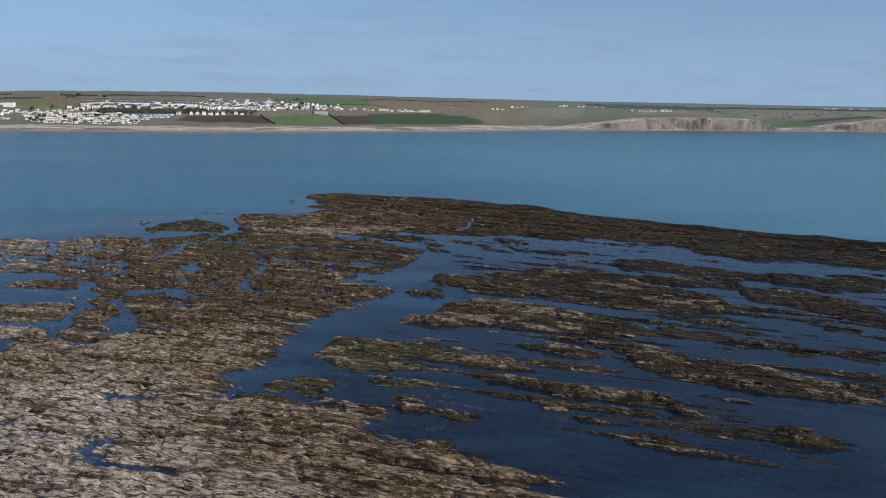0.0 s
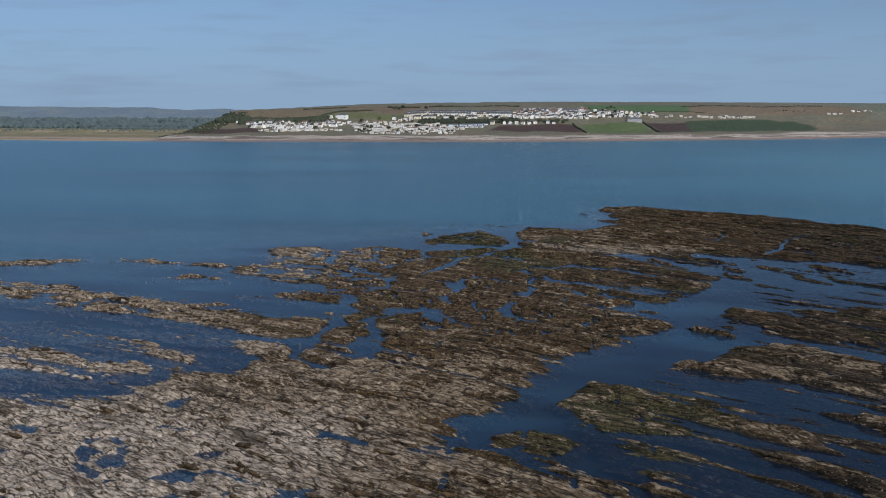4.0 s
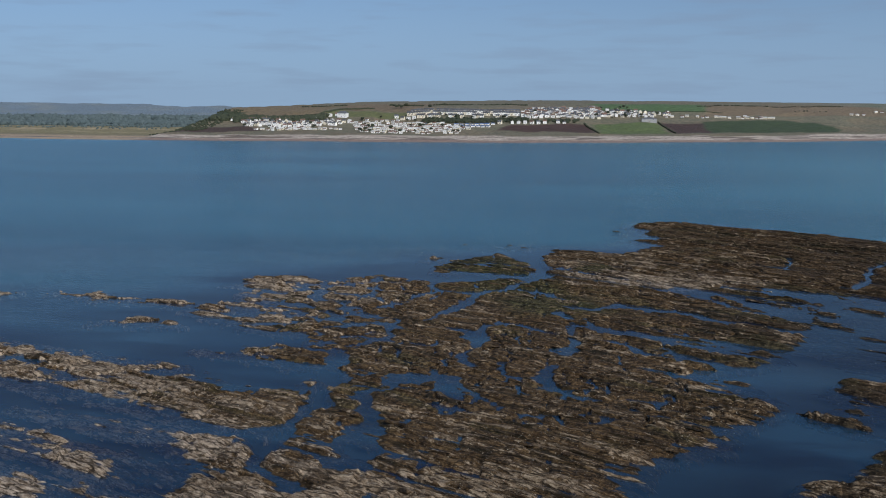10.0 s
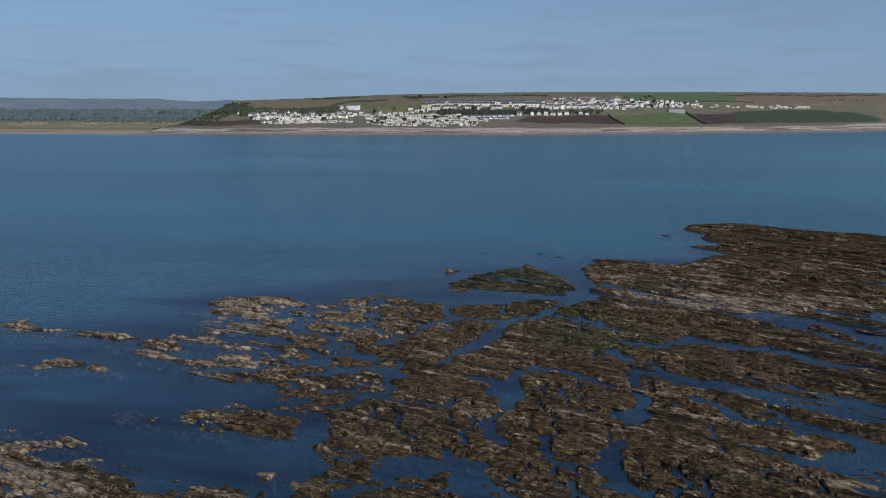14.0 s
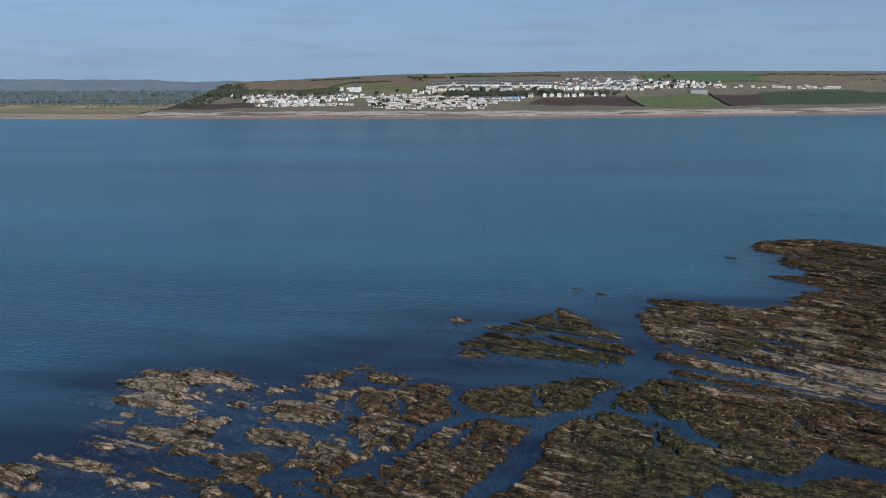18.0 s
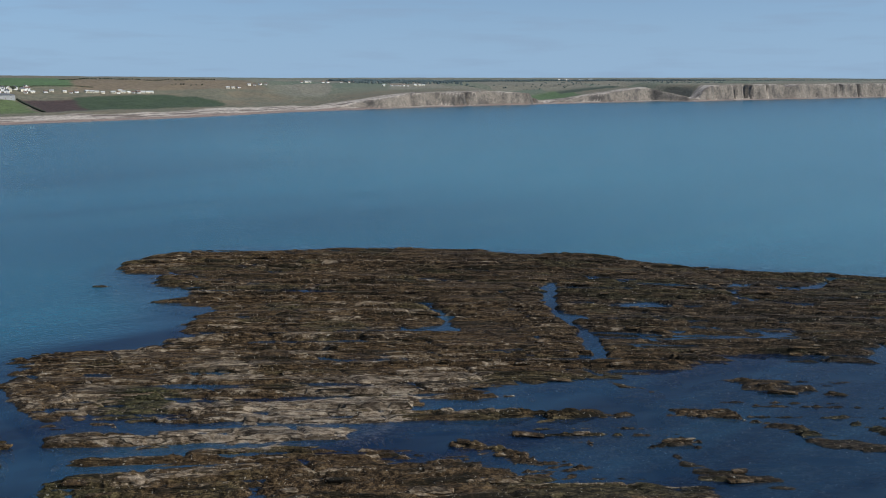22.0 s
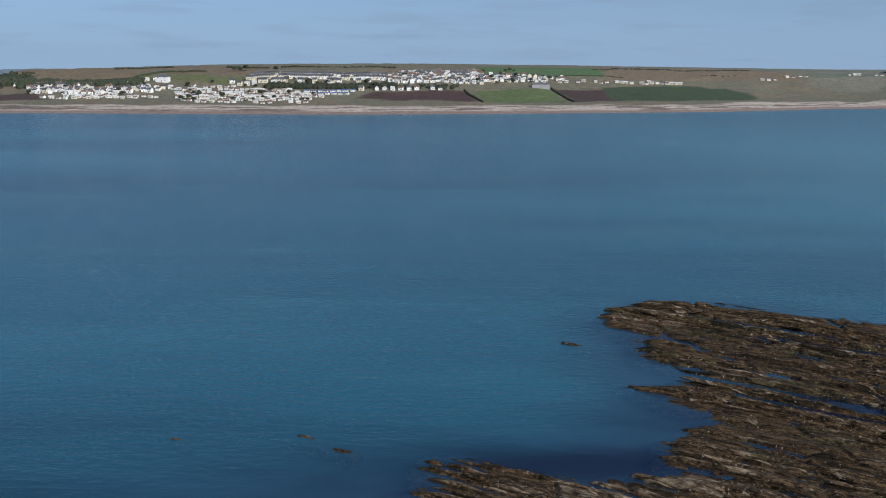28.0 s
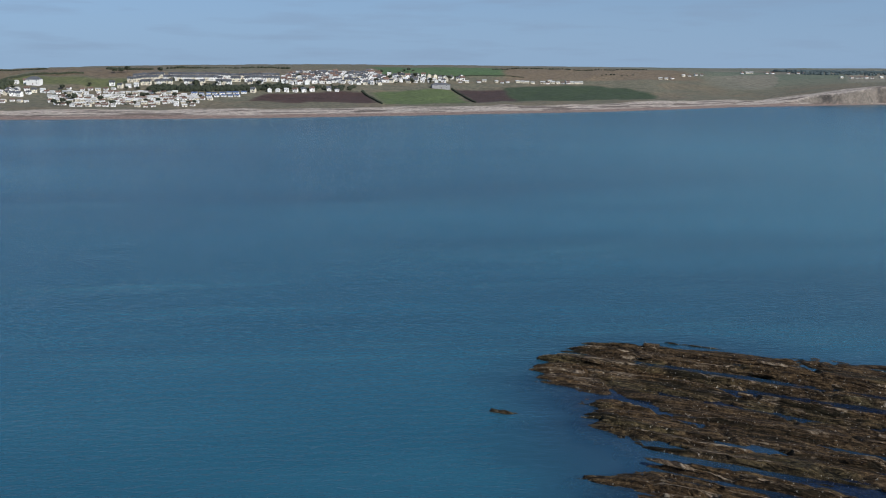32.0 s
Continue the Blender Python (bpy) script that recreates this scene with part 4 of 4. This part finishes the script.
def make_house(name, label, category, group, wide, deep, high, rise, wall_mat, roof_mat, storeys, chimney=True, hipped=False):
    """A house whose front faces -y, on an Empty at its base."""
    root = new(name)
    tagged(root, label, category, group)
    w, d = wide / 2, deep / 2
    bm = boxes((-w, w, -d, d, -2.2, high))
    if not hipped:   # gable ends
        for sx in (-w, w):
            bm.faces.new([bm.verts.new(c) for c in ((sx, -d, high), (sx, d, high), (sx, 0, high + rise))])
    part("wall", bm, wall_mat, root)
    bm = bmesh.new()
    o, t, cut = 0.45, 0.22, (w * 0.55 if hipped else 0)
    drop = rise * o / d
    ends = ((-w - o, -w - o + cut), (w + o, w + o - cut))
    rows2 = []
    for lift in (0, t):
        rows2.append([bm.verts.new(c) for c in ((ends[0][0], -d - o, high - drop + lift), (ends[1][0], -d - o, high - drop + lift), (ends[1][1], 0, high + rise + lift),
                                                (ends[0][1], 0, high + rise + lift), (ends[0][0], d + o, high - drop + lift), (ends[1][0], d + o, high - drop + lift))])
    lo, hi = rows2
    for q in ((0, 1, 2, 3), (3, 2, 5, 4)):
        bm.faces.new([hi[i] for i in q])
        bm.faces.new([lo[i] for i in reversed(q)])
    for a, b in ((0, 1), (1, 2), (2, 5), (5, 4), (4, 3), (3, 0)):
        bm.faces.new([lo[a], lo[b], hi[b], hi[a]])
    if hipped:
        bm.faces.new([hi[i] for i in (0, 3, 4)])
        bm.faces.new([hi[i] for i in (1, 5, 2)])
    part("roof", bm, roof_mat, root)
    if chimney:
        x = w * 0.7 if not hipped else w * 0.3
        part("chimney", boxes((x - 0.45, x + 0.45, -0.35, 0.35, high + rise - 0.9, high + rise + 1.1), (x - 0.25, x - 0.02, -0.12, 0.12, high + rise + 1.1, high + rise + 1.5),
                              (x + 0.02, x + 0.25, -0.12, 0.12, high + rise + 1.1, high + rise + 1.5)), BRICK, root)
    level = high / storeys
    for floor_no in range(storeys):
        for n, x in enumerate((w * 0.58,) if floor_no == 0 and storeys > 1 else (-w * 0.58, w * 0.58)):
            z = floor_no * level + level * 0.58
            win = part("window", boxes((x - 0.6, x + 0.6, -d - 0.05, -d + 0.02, z - 0.55, z + 0.55)), PANE, root)
            part("window_frame", boxes((x - 0.72, x - 0.6, -d - 0.09, -d, z - 0.65, z + 0.65), (x + 0.6, x + 0.72, -d - 0.09, -d, z - 0.65, z + 0.65),
                                       (x - 0.72, x + 0.72, -d - 0.12, -d, z - 0.68, z - 0.55), (x - 0.72, x + 0.72, -d - 0.09, -d, z + 0.55, z + 0.65)), FRAME, win)
    part("door", boxes((-0.5, 0.5, -d - 0.05, -d + 0.02, -0.1, 2.0)), DOOR, root)
    return root


PARK, VILLA, ROW = "bungalows in the holiday park", "houses on the hillside", "terraced houses along the ridge road"
BUNGALOWS = [make_house("bungalow", "low white bungalow with a pale sheet roof", "bungalow", PARK, 8.0, 4.6, 2.7, 1.1, WHITE, PALE_ROOF, 1, False),
             make_house("bungalow", "low cream bungalow with a pale grey roof", "bungalow", PARK, 7.5, 5.0, 2.7, 1.3, CREAM, PALE_ROOF, 1, False),
             make_house("bungalow", "white bungalow with a brown tiled roof", "bungalow", PARK, 7.2, 5.4, 2.7, 1.5, WHITE, TILE, 1)]
BLUES = [make_house("bungalow", "low white bungalow with a blue sheet roof", "bungalow", PARK, 9.0, 6.0, 2.8, 1.4, WHITE, BLUE_ROOF, 1, False)]
VILLAS = [make_house("house", "white rendered two-storey house with a slate roof", "house", VILLA, 7.2, 6.4, 4.6, 2.2, WHITE, SLATE, 2),
          make_house("house", "white two-storey house with a brown tiled roof", "house", VILLA, 7.8, 6.4, 4.4, 2.3, WHITE, TILE, 2),
          make_house("house", "cream two-storey house with a slate roof", "house", VILLA, 7.0, 6.4, 4.6, 2.4, CREAM, SLATE, 2),
          make_house("house", "white hip-roofed house with a slate roof", "house", VILLA, 8.4, 6.8, 4.2, 2.1, WHITE, SLATE, 2, True, True),
          make_house("house", "white chalet house with a pale grey roof", "house", VILLA, 7.5, 6.5, 3.6, 2.4, WHITE, PALE_ROOF, 2, False),
          make_house("house", "white gabled house with a light grey roof", "house", VILLA, 6.8, 7.0, 4.4, 2.0, WHITE, PALE_ROOF, 2)]
TERRACES = [make_house("terraced_house", "white terraced house with a dark slate roof", "house", ROW, 6.0, 7.0, 4.8, 2.3, WHITE, SLATE, 2),
            make_house("terraced_house", "cream terraced house with a dark slate roof", "house", ROW, 6.0, 7.0, 4.8, 2.3, CREAM, SLATE, 2)]
# Streets: kind, start (x, v), end (x, v), spacing in metres, chance of a house on each plot.
STREETS = [
    ("b", -374, 198, -215, 198, 9.4, 0.95), ("b", -372, 178, -195, 180, 9.4, 0.97), ("b", -364, 156, -180, 163, 9.4, 0.97), ("b", -350, 136, -165, 144, 9.4, 0.97),
    ("b", -336, 114, -170, 122, 9.8, 0.9), ("b", -360, 167, -190, 171, 11.0, 0.6), ("b", -345, 146, -175, 153, 11.0, 0.6), ("v", -300, 228, -200, 226, 13, 0.6), ("v", -556, 195, -420, 200, 13, 0.6), ("b", -322, 92, -178, 96, 11.5, 0.75), ("b", -352, 213, -296, 216, 11.0, 0.9), ("u", -190, 186, -128, 190, 10.6, 0.95),
    ("u", -178, 172, -134, 174, 10.6, 0.9), ("b", -520, 130, -455, 136, 11, 0.6), ("b", -440, 138, -380, 140, 11, 0.8), ("b", -500, 150, -440, 155, 12, 0.7),
    ("v", -630, 226, -555, 227, 10, 0.85), ("v", -570, 204, -492, 206, 10, 0.9), ("v", -568, 184, -394, 191, 10, 0.9), ("v", -550, 165, -425, 170, 10.5, 0.85),
    ("v", -446, 246, -392, 244, 14, 0.7), ("v", -304, 242, -244, 236, 14, 0.6), ("v", -128, 198, -6, 192, 14, 0.6),
    ("t", -287, 280, -90, 276, 6.3, 0.93), ("t", -285, 262, -88, 258, 6.3, 0.93), ("t", -262, 236, -82, 238, 7.5, 0.6),
    ("v", -62, 313, 44, 309, 8.4, 0.92), ("v", -70, 301, 50, 298, 8.6, 0.95), ("v", -74, 288, 56, 286, 8.6, 0.95), ("v", -76, 275, 74, 273, 8.8, 0.93), ("v", -80, 262, 84, 262, 9, 0.9),
    ("v", -80, 250, 94, 254, 9.5, 0.85), ("v", -79, 237, 54, 241, 13, 0.75), ("v", 70, 288, 140, 284, 11, 0.7), ("v", 80, 274, 180, 276, 10.5, 0.85), ("v", 96, 253, 150, 254, 13.5, 0.8),
    ("v", -70, 244, 60, 247, 11, 0.7), ("v", -60, 306, 40, 304, 9, 0.8), ("v", -72, 294, 60, 292, 9.5, 0.7), ("v", -74, 268, 80, 268, 10, 0.7), ("v", 84, 262, 190, 264, 11, 0.8),
    ("v", -560, 215, -440, 218, 11, 0.7), ("v", -540, 176, -400, 180, 11, 0.8), ("v", -420, 205, -380, 205, 11, 0.8), ("b", -480, 143, -390, 147, 11, 0.8),
    ("c", 176, 252, 214, 250, 12, 0.8), ("c", 232, 246, 372, 240, 10.5, 0.85), ("c", 300, 255, 350, 252, 13, 0.5), ("c", 540, 272, 580, 274, 14, 0.8),
    ("c", 600, 300, 640, 304, 14, 0.7), ("c", 740, 338, 868, 326, 14, 0.5), ("c", 902, 250, 1035, 240, 13, 0.6), ("c", 1640, 545, 1850, 600, 13, 0.75),
    ("c", -1240, 800, -960, 830, 15, 0.5), ("c", -1020, 850, -880, 870, 13, 0.6), ("c", -1700, 900, -1560, 910, 15, 0.5),
]
dice = random.Random(11)
used_templates = set()
kinds = {"c": BUNGALOWS[1:], "b": BUNGALOWS, "u": BLUES, "v": VILLAS, "t": TERRACES}
for kind, x0, v0, x1, v1, gap, chance in STREETS:
    gap = gap * (0.92 if kind == "t" else 0.76)   # the plots stand close together
    plots = max(2, int(math.hypot(x1 - x0, v1 - v0) / gap) + 1)
    for n in range(plots):
        if dice.random() > chance:
            continue
        s = n / (plots - 1)
        x = x0 + (x1 - x0) * s + dice.uniform(-1, 1) * (0.1 if kind == "t" else 0.8)
        v = v0 + (v1 - v0) * s + dice.uniform(-1, 1) * (0.6 if kind == "t" else 3.0)
        turn = dice.uniform(-4, 4) if kind == "t" else dice.uniform(-22, 22) + (90 if dice.random() < 0.22 and kind == "v" else 0)
        template = dice.choice(kinds[kind])
        m = pose(*ground_at(x, v), 0, 0, turn) @ Matrix.Diagonal((*[1.0 if kind == "t" else dice.uniform(0.78, 1.02)] * 3, 1))
        if template.name not in used_templates:
            used_templates.add(template.name)
            template.matrix_basis = m
        else:
            copy_thing(template, m)

# The long building below the upper houses, and the white villa among the trees.
big = make_house("hotel", "long grey two-storey building with a slate roof", "building", "", 26, 11, 5.6, 2.2, GREY, SLATE, 2, True, True)
big.matrix_basis = pose(*ground_at(141, 212), 0, 0, 3)
big = make_house("villa", "large white villa with a slate roof among dark trees", "house", "", 18, 10, 7.0, 3.4, WHITE, SLATE, 2, True, True)
big.matrix_basis = pose(*ground_at(-400, 238), 0, 0, -8)

# ---- trees, hedges, woods ----
LEAF = plain_material("dark_leaves", (0.014, 0.019, 0.011), (0.046, 0.055, 0.026), 0.6, 0.8, 0.3, 0.25)
# leaves of the distant woods, paled and blued by haze in the colour itself
HAZED_LEAF = plain_material("hazed_leaves", (0.048, 0.07, 0.072), (0.09, 0.12, 0.125), 0.05, 0.9)
BARK = plain_material("bark", (0.05, 0.04, 0.03), (0.10, 0.08, 0.06), 1.5, 0.9)
ICO = bmesh.new()
bmesh.ops.create_icosphere(ICO, subdivisions=1, radius=1)
ICO_V = np.array([v.co[:] for v in ICO.verts])
ICO_F = np.array([[v.index for v in f.verts] for f in ICO.faces])
ICO.free()
rng = np.random.RandomState(5)


def clumps(name, centres, sizes, material, parent=None):
    """Many small uneven leaf clumps as one mesh."""
    n = len(centres)
    jit = 1 + 0.45 * (rng.rand(n, len(ICO_V), 1) - 0.5)
    V = np.asarray(centres)[:, None] + ICO_V[None] * jit * np.asarray(sizes)[:, None]
    F = (ICO_F[None] + len(ICO_V) * np.arange(n)[:, None, None]).reshape(-1, 3)
    return mesh_object(name, V.reshape(-1, 3).tolist(), F.tolist(), material, parent)


def make_tree(high, broad):
    root = new("tree")
    tagged(root, "dark green wind-bent tree on the hillside", "tree", "trees on the hillside")
    bm = bmesh.new()
    bmesh.ops.create_cone(bm, segments=7, radius1=0.035 * high, radius2=0.012 * high, depth=high * 0.7, cap_ends=True, matrix=pose(0, 0, high * 0.33))
    for a in range(5):
        bmesh.ops.create_cone(bm, segments=5, radius1=0.013 * high, radius2=0.004 * high, depth=high * 0.4,
                              matrix=pose(0, 0, high * (0.4 + 0.05 * a), 0, 0, a * 77) @ pose(0, 0, 0, 55) @ pose(0, 0, high * 0.18))
    part("trunk", bm, BARK, root)
    n = 42
    r, a, u = np.sqrt(rng.rand(n)) * broad, rng.rand(n) * 6.283, rng.rand(n)
    pts = np.stack([r * np.cos(a), r * np.sin(a), high * (0.45 + 0.5 * u * (1 - 0.5 * r / broad))], -1)
    crown = clumps("crown", pts, (0.10 + 0.10 * rng.rand(n, 1)) * high * np.array([1, 1, 0.7]), LEAF, root)
    return root


TREES = [make_tree(8, 3.4), make_tree(6, 3.2), make_tree(10, 3.6)]
spots = [(-320 + 9 * k, 330) for k in range(3)] + [(-255, 318), (95, 318), (102, 322), (109, 319), (428, 292), (438, 296), (447, 294), (455, 299), (470, 298), (482, 300), (496, 303)]
spots += [(dice.uniform(-360, -90), dice.uniform(205, 250)) for _ in range(22)] + [(dice.uniform(-75, 90), dice.uniform(225, 300)) for _ in range(16)] + [(dice.uniform(-560, -400), dice.uniform(150, 235)) for _ in range(14)] + [(dice.uniform(-350, -170), dice.uniform(95, 200)) for _ in range(26)] + [(dice.uniform(60, 180), dice.uniform(240, 290)) for _ in range(14)]
for n, (x, v) in enumerate(spots):
    m = pose(*ground_at(x, v), 0, 0, dice.uniform(0, 360))
    if n < 3:
        TREES[n].matrix_basis = m
    else:
        grown = copy_thing(dice.choice(TREES), m)
        grown.scale = [dice.uniform(0.55, 0.9) * (0.65 if x > 400 else 1)] * 3


def band(x0, x1, v0, v1, count, low, high):
    """Clumps scattered over a strip of the coast."""
    x = x0 + (x1 - x0) * rng.rand(count)
    v = v0 + (v1 - v0) * rng.rand(count)
    s = low + (high - low) * rng.rand(count)
    z = land_height(x, v) + s * 0.5
    return np.stack([x, shore_y(x) + v, z], -1), np.stack([s * 1.25, s * 1.25, s], -1)


for label, strips in (("belt of dark trees behind the lower houses", [(-640, -560, 222, 250, 150, 2.5, 5), (-590, -430, 208, 240, 360, 2.5, 5)]),
                      ("dark trees and scrub between the streets", [(-250, -70, 206, 224, 260, 2, 4), (-130, 20, 196, 215, 120, 1.5, 3)]),
                      ("scrub and hedgerow along the skyline", [(-520, -430, 387, 397, 110, 0.9, 1.8), (-345, -280, 384, 395, 110, 1.0, 2.4), (-260, -80, 387, 397, 200, 1.0, 2.2), (250, 560, 388, 396, 260, 0.7, 1.5)]),
                      ("dark scrub on the headland slope", [(-700, -610, 110, 320, 900, 0.8, 1.9)]),
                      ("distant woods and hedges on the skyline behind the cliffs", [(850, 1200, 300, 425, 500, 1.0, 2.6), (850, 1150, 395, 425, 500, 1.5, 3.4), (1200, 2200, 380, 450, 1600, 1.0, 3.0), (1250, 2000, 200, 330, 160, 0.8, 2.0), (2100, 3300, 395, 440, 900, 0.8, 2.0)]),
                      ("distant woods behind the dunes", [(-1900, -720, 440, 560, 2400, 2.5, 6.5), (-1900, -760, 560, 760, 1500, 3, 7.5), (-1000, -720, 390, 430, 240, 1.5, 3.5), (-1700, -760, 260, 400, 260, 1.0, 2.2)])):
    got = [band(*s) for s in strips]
    leaf = HAZED_LEAF if label.startswith("distant") else LEAF
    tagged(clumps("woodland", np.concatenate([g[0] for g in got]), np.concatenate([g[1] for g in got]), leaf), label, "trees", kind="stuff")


def hedge(points, high):
    at = []
    for (ax, av), (bx, bv) in zip(points, points[1:]):
        count = int(math.hypot(bx - ax, bv - av) / 1.6)
        at += [(ax + (bx - ax) * k / count, av + (bv - av) * k / count) for k in range(count)]
    centres = np.array([ground_at(x, v) for x, v in at]) + np.array([0, 0, high * 0.4])
    sizes = high * (0.55 + 0.35 * rng.rand(len(at), 1)) * np.array([1.1, 1.1, 1])
    tagged(clumps("hedge", centres, sizes, LEAF), "dark field hedge across the grassy slope", "hedge", "field hedges")


hedge([(28, 196), (39, 148), (51, 98)], 2.2)
hedge([(157, 206), (168, 160), (178, 104)], 2.2)
hedge([(-452, 246), (-446, 275), (-425, 305), (-360, 322)], 2.4)
hedge([(-296, 238), (-288, 262), (-280, 288)], 1.8)
hedge([(60, 292), (285, 286)], 1.2)
hedge([(-650, 262), (-560, 258), (-452, 262)], 1.4)

# ---- slabs that lie along the ledges, as parts of the reefs ----

def slab_mesh(seed):
    """A flat, bevelled, uneven block about one metre long, wide and high."""
    r = random.Random(seed)
    bm = bmesh.new()
    bmesh.ops.create_cube(bm, size=1)
    bmesh.ops.bevel(bm, geom=bm.edges[:], offset=0.13, segments=1, affect="EDGES")
    for v in bm.verts:
        v.co += Vector((r.uniform(-0.09, 0.09), r.uniform(-0.09, 0.09), r.uniform(-0.10, 0.10)))
    me = bpy.data.meshes.new("rock_slab")
    bm.to_mesh(me)
    bm.free()
    for key, value in (("weed", 0.60), ("pale", 0.1)):
        at = me.attributes.new(key, "FLOAT", "POINT")
        at.data.foreach_set("value", [value] * len(me.vertices))
    me.materials.append(ROCK)
    return me


SLABS = [slab_mesh(k) for k in range(9)]
rise = np.zeros_like(gh)
rise[1:-1] = gh[2:] - gh[:-2]
for number, (reef, count) in enumerate(zip(REEFS, (290, 290, 300, 220))):
    j, i = np.where(cell & (zone == number) & (gh[:-1, :-1] > 0.12) & (rise[:-1, :-1] > 0.32))
    for k in rng.permutation(len(j))[:count]:
        x, y, z = gx[j[k], i[k]], gy[j[k], i[k]], gh[j[k], i[k]]
        strike = math.degrees(math.atan(-(0.25 + 0.0013 * (x + 200))))
        ob = new("rock_slab", SLABS[k % 9])
        ob.parent = reef
        ob.matrix_basis = pose(x, y + 0.3, z + 0.02, dice.uniform(-6, 10), dice.uniform(-4, 4), strike + dice.uniform(-9, 9)) @ Matrix.Diagonal((dice.uniform(1.5, 7.0), dice.uniform(0.6, 1.5), dice.uniform(0.3, 0.6), 1))
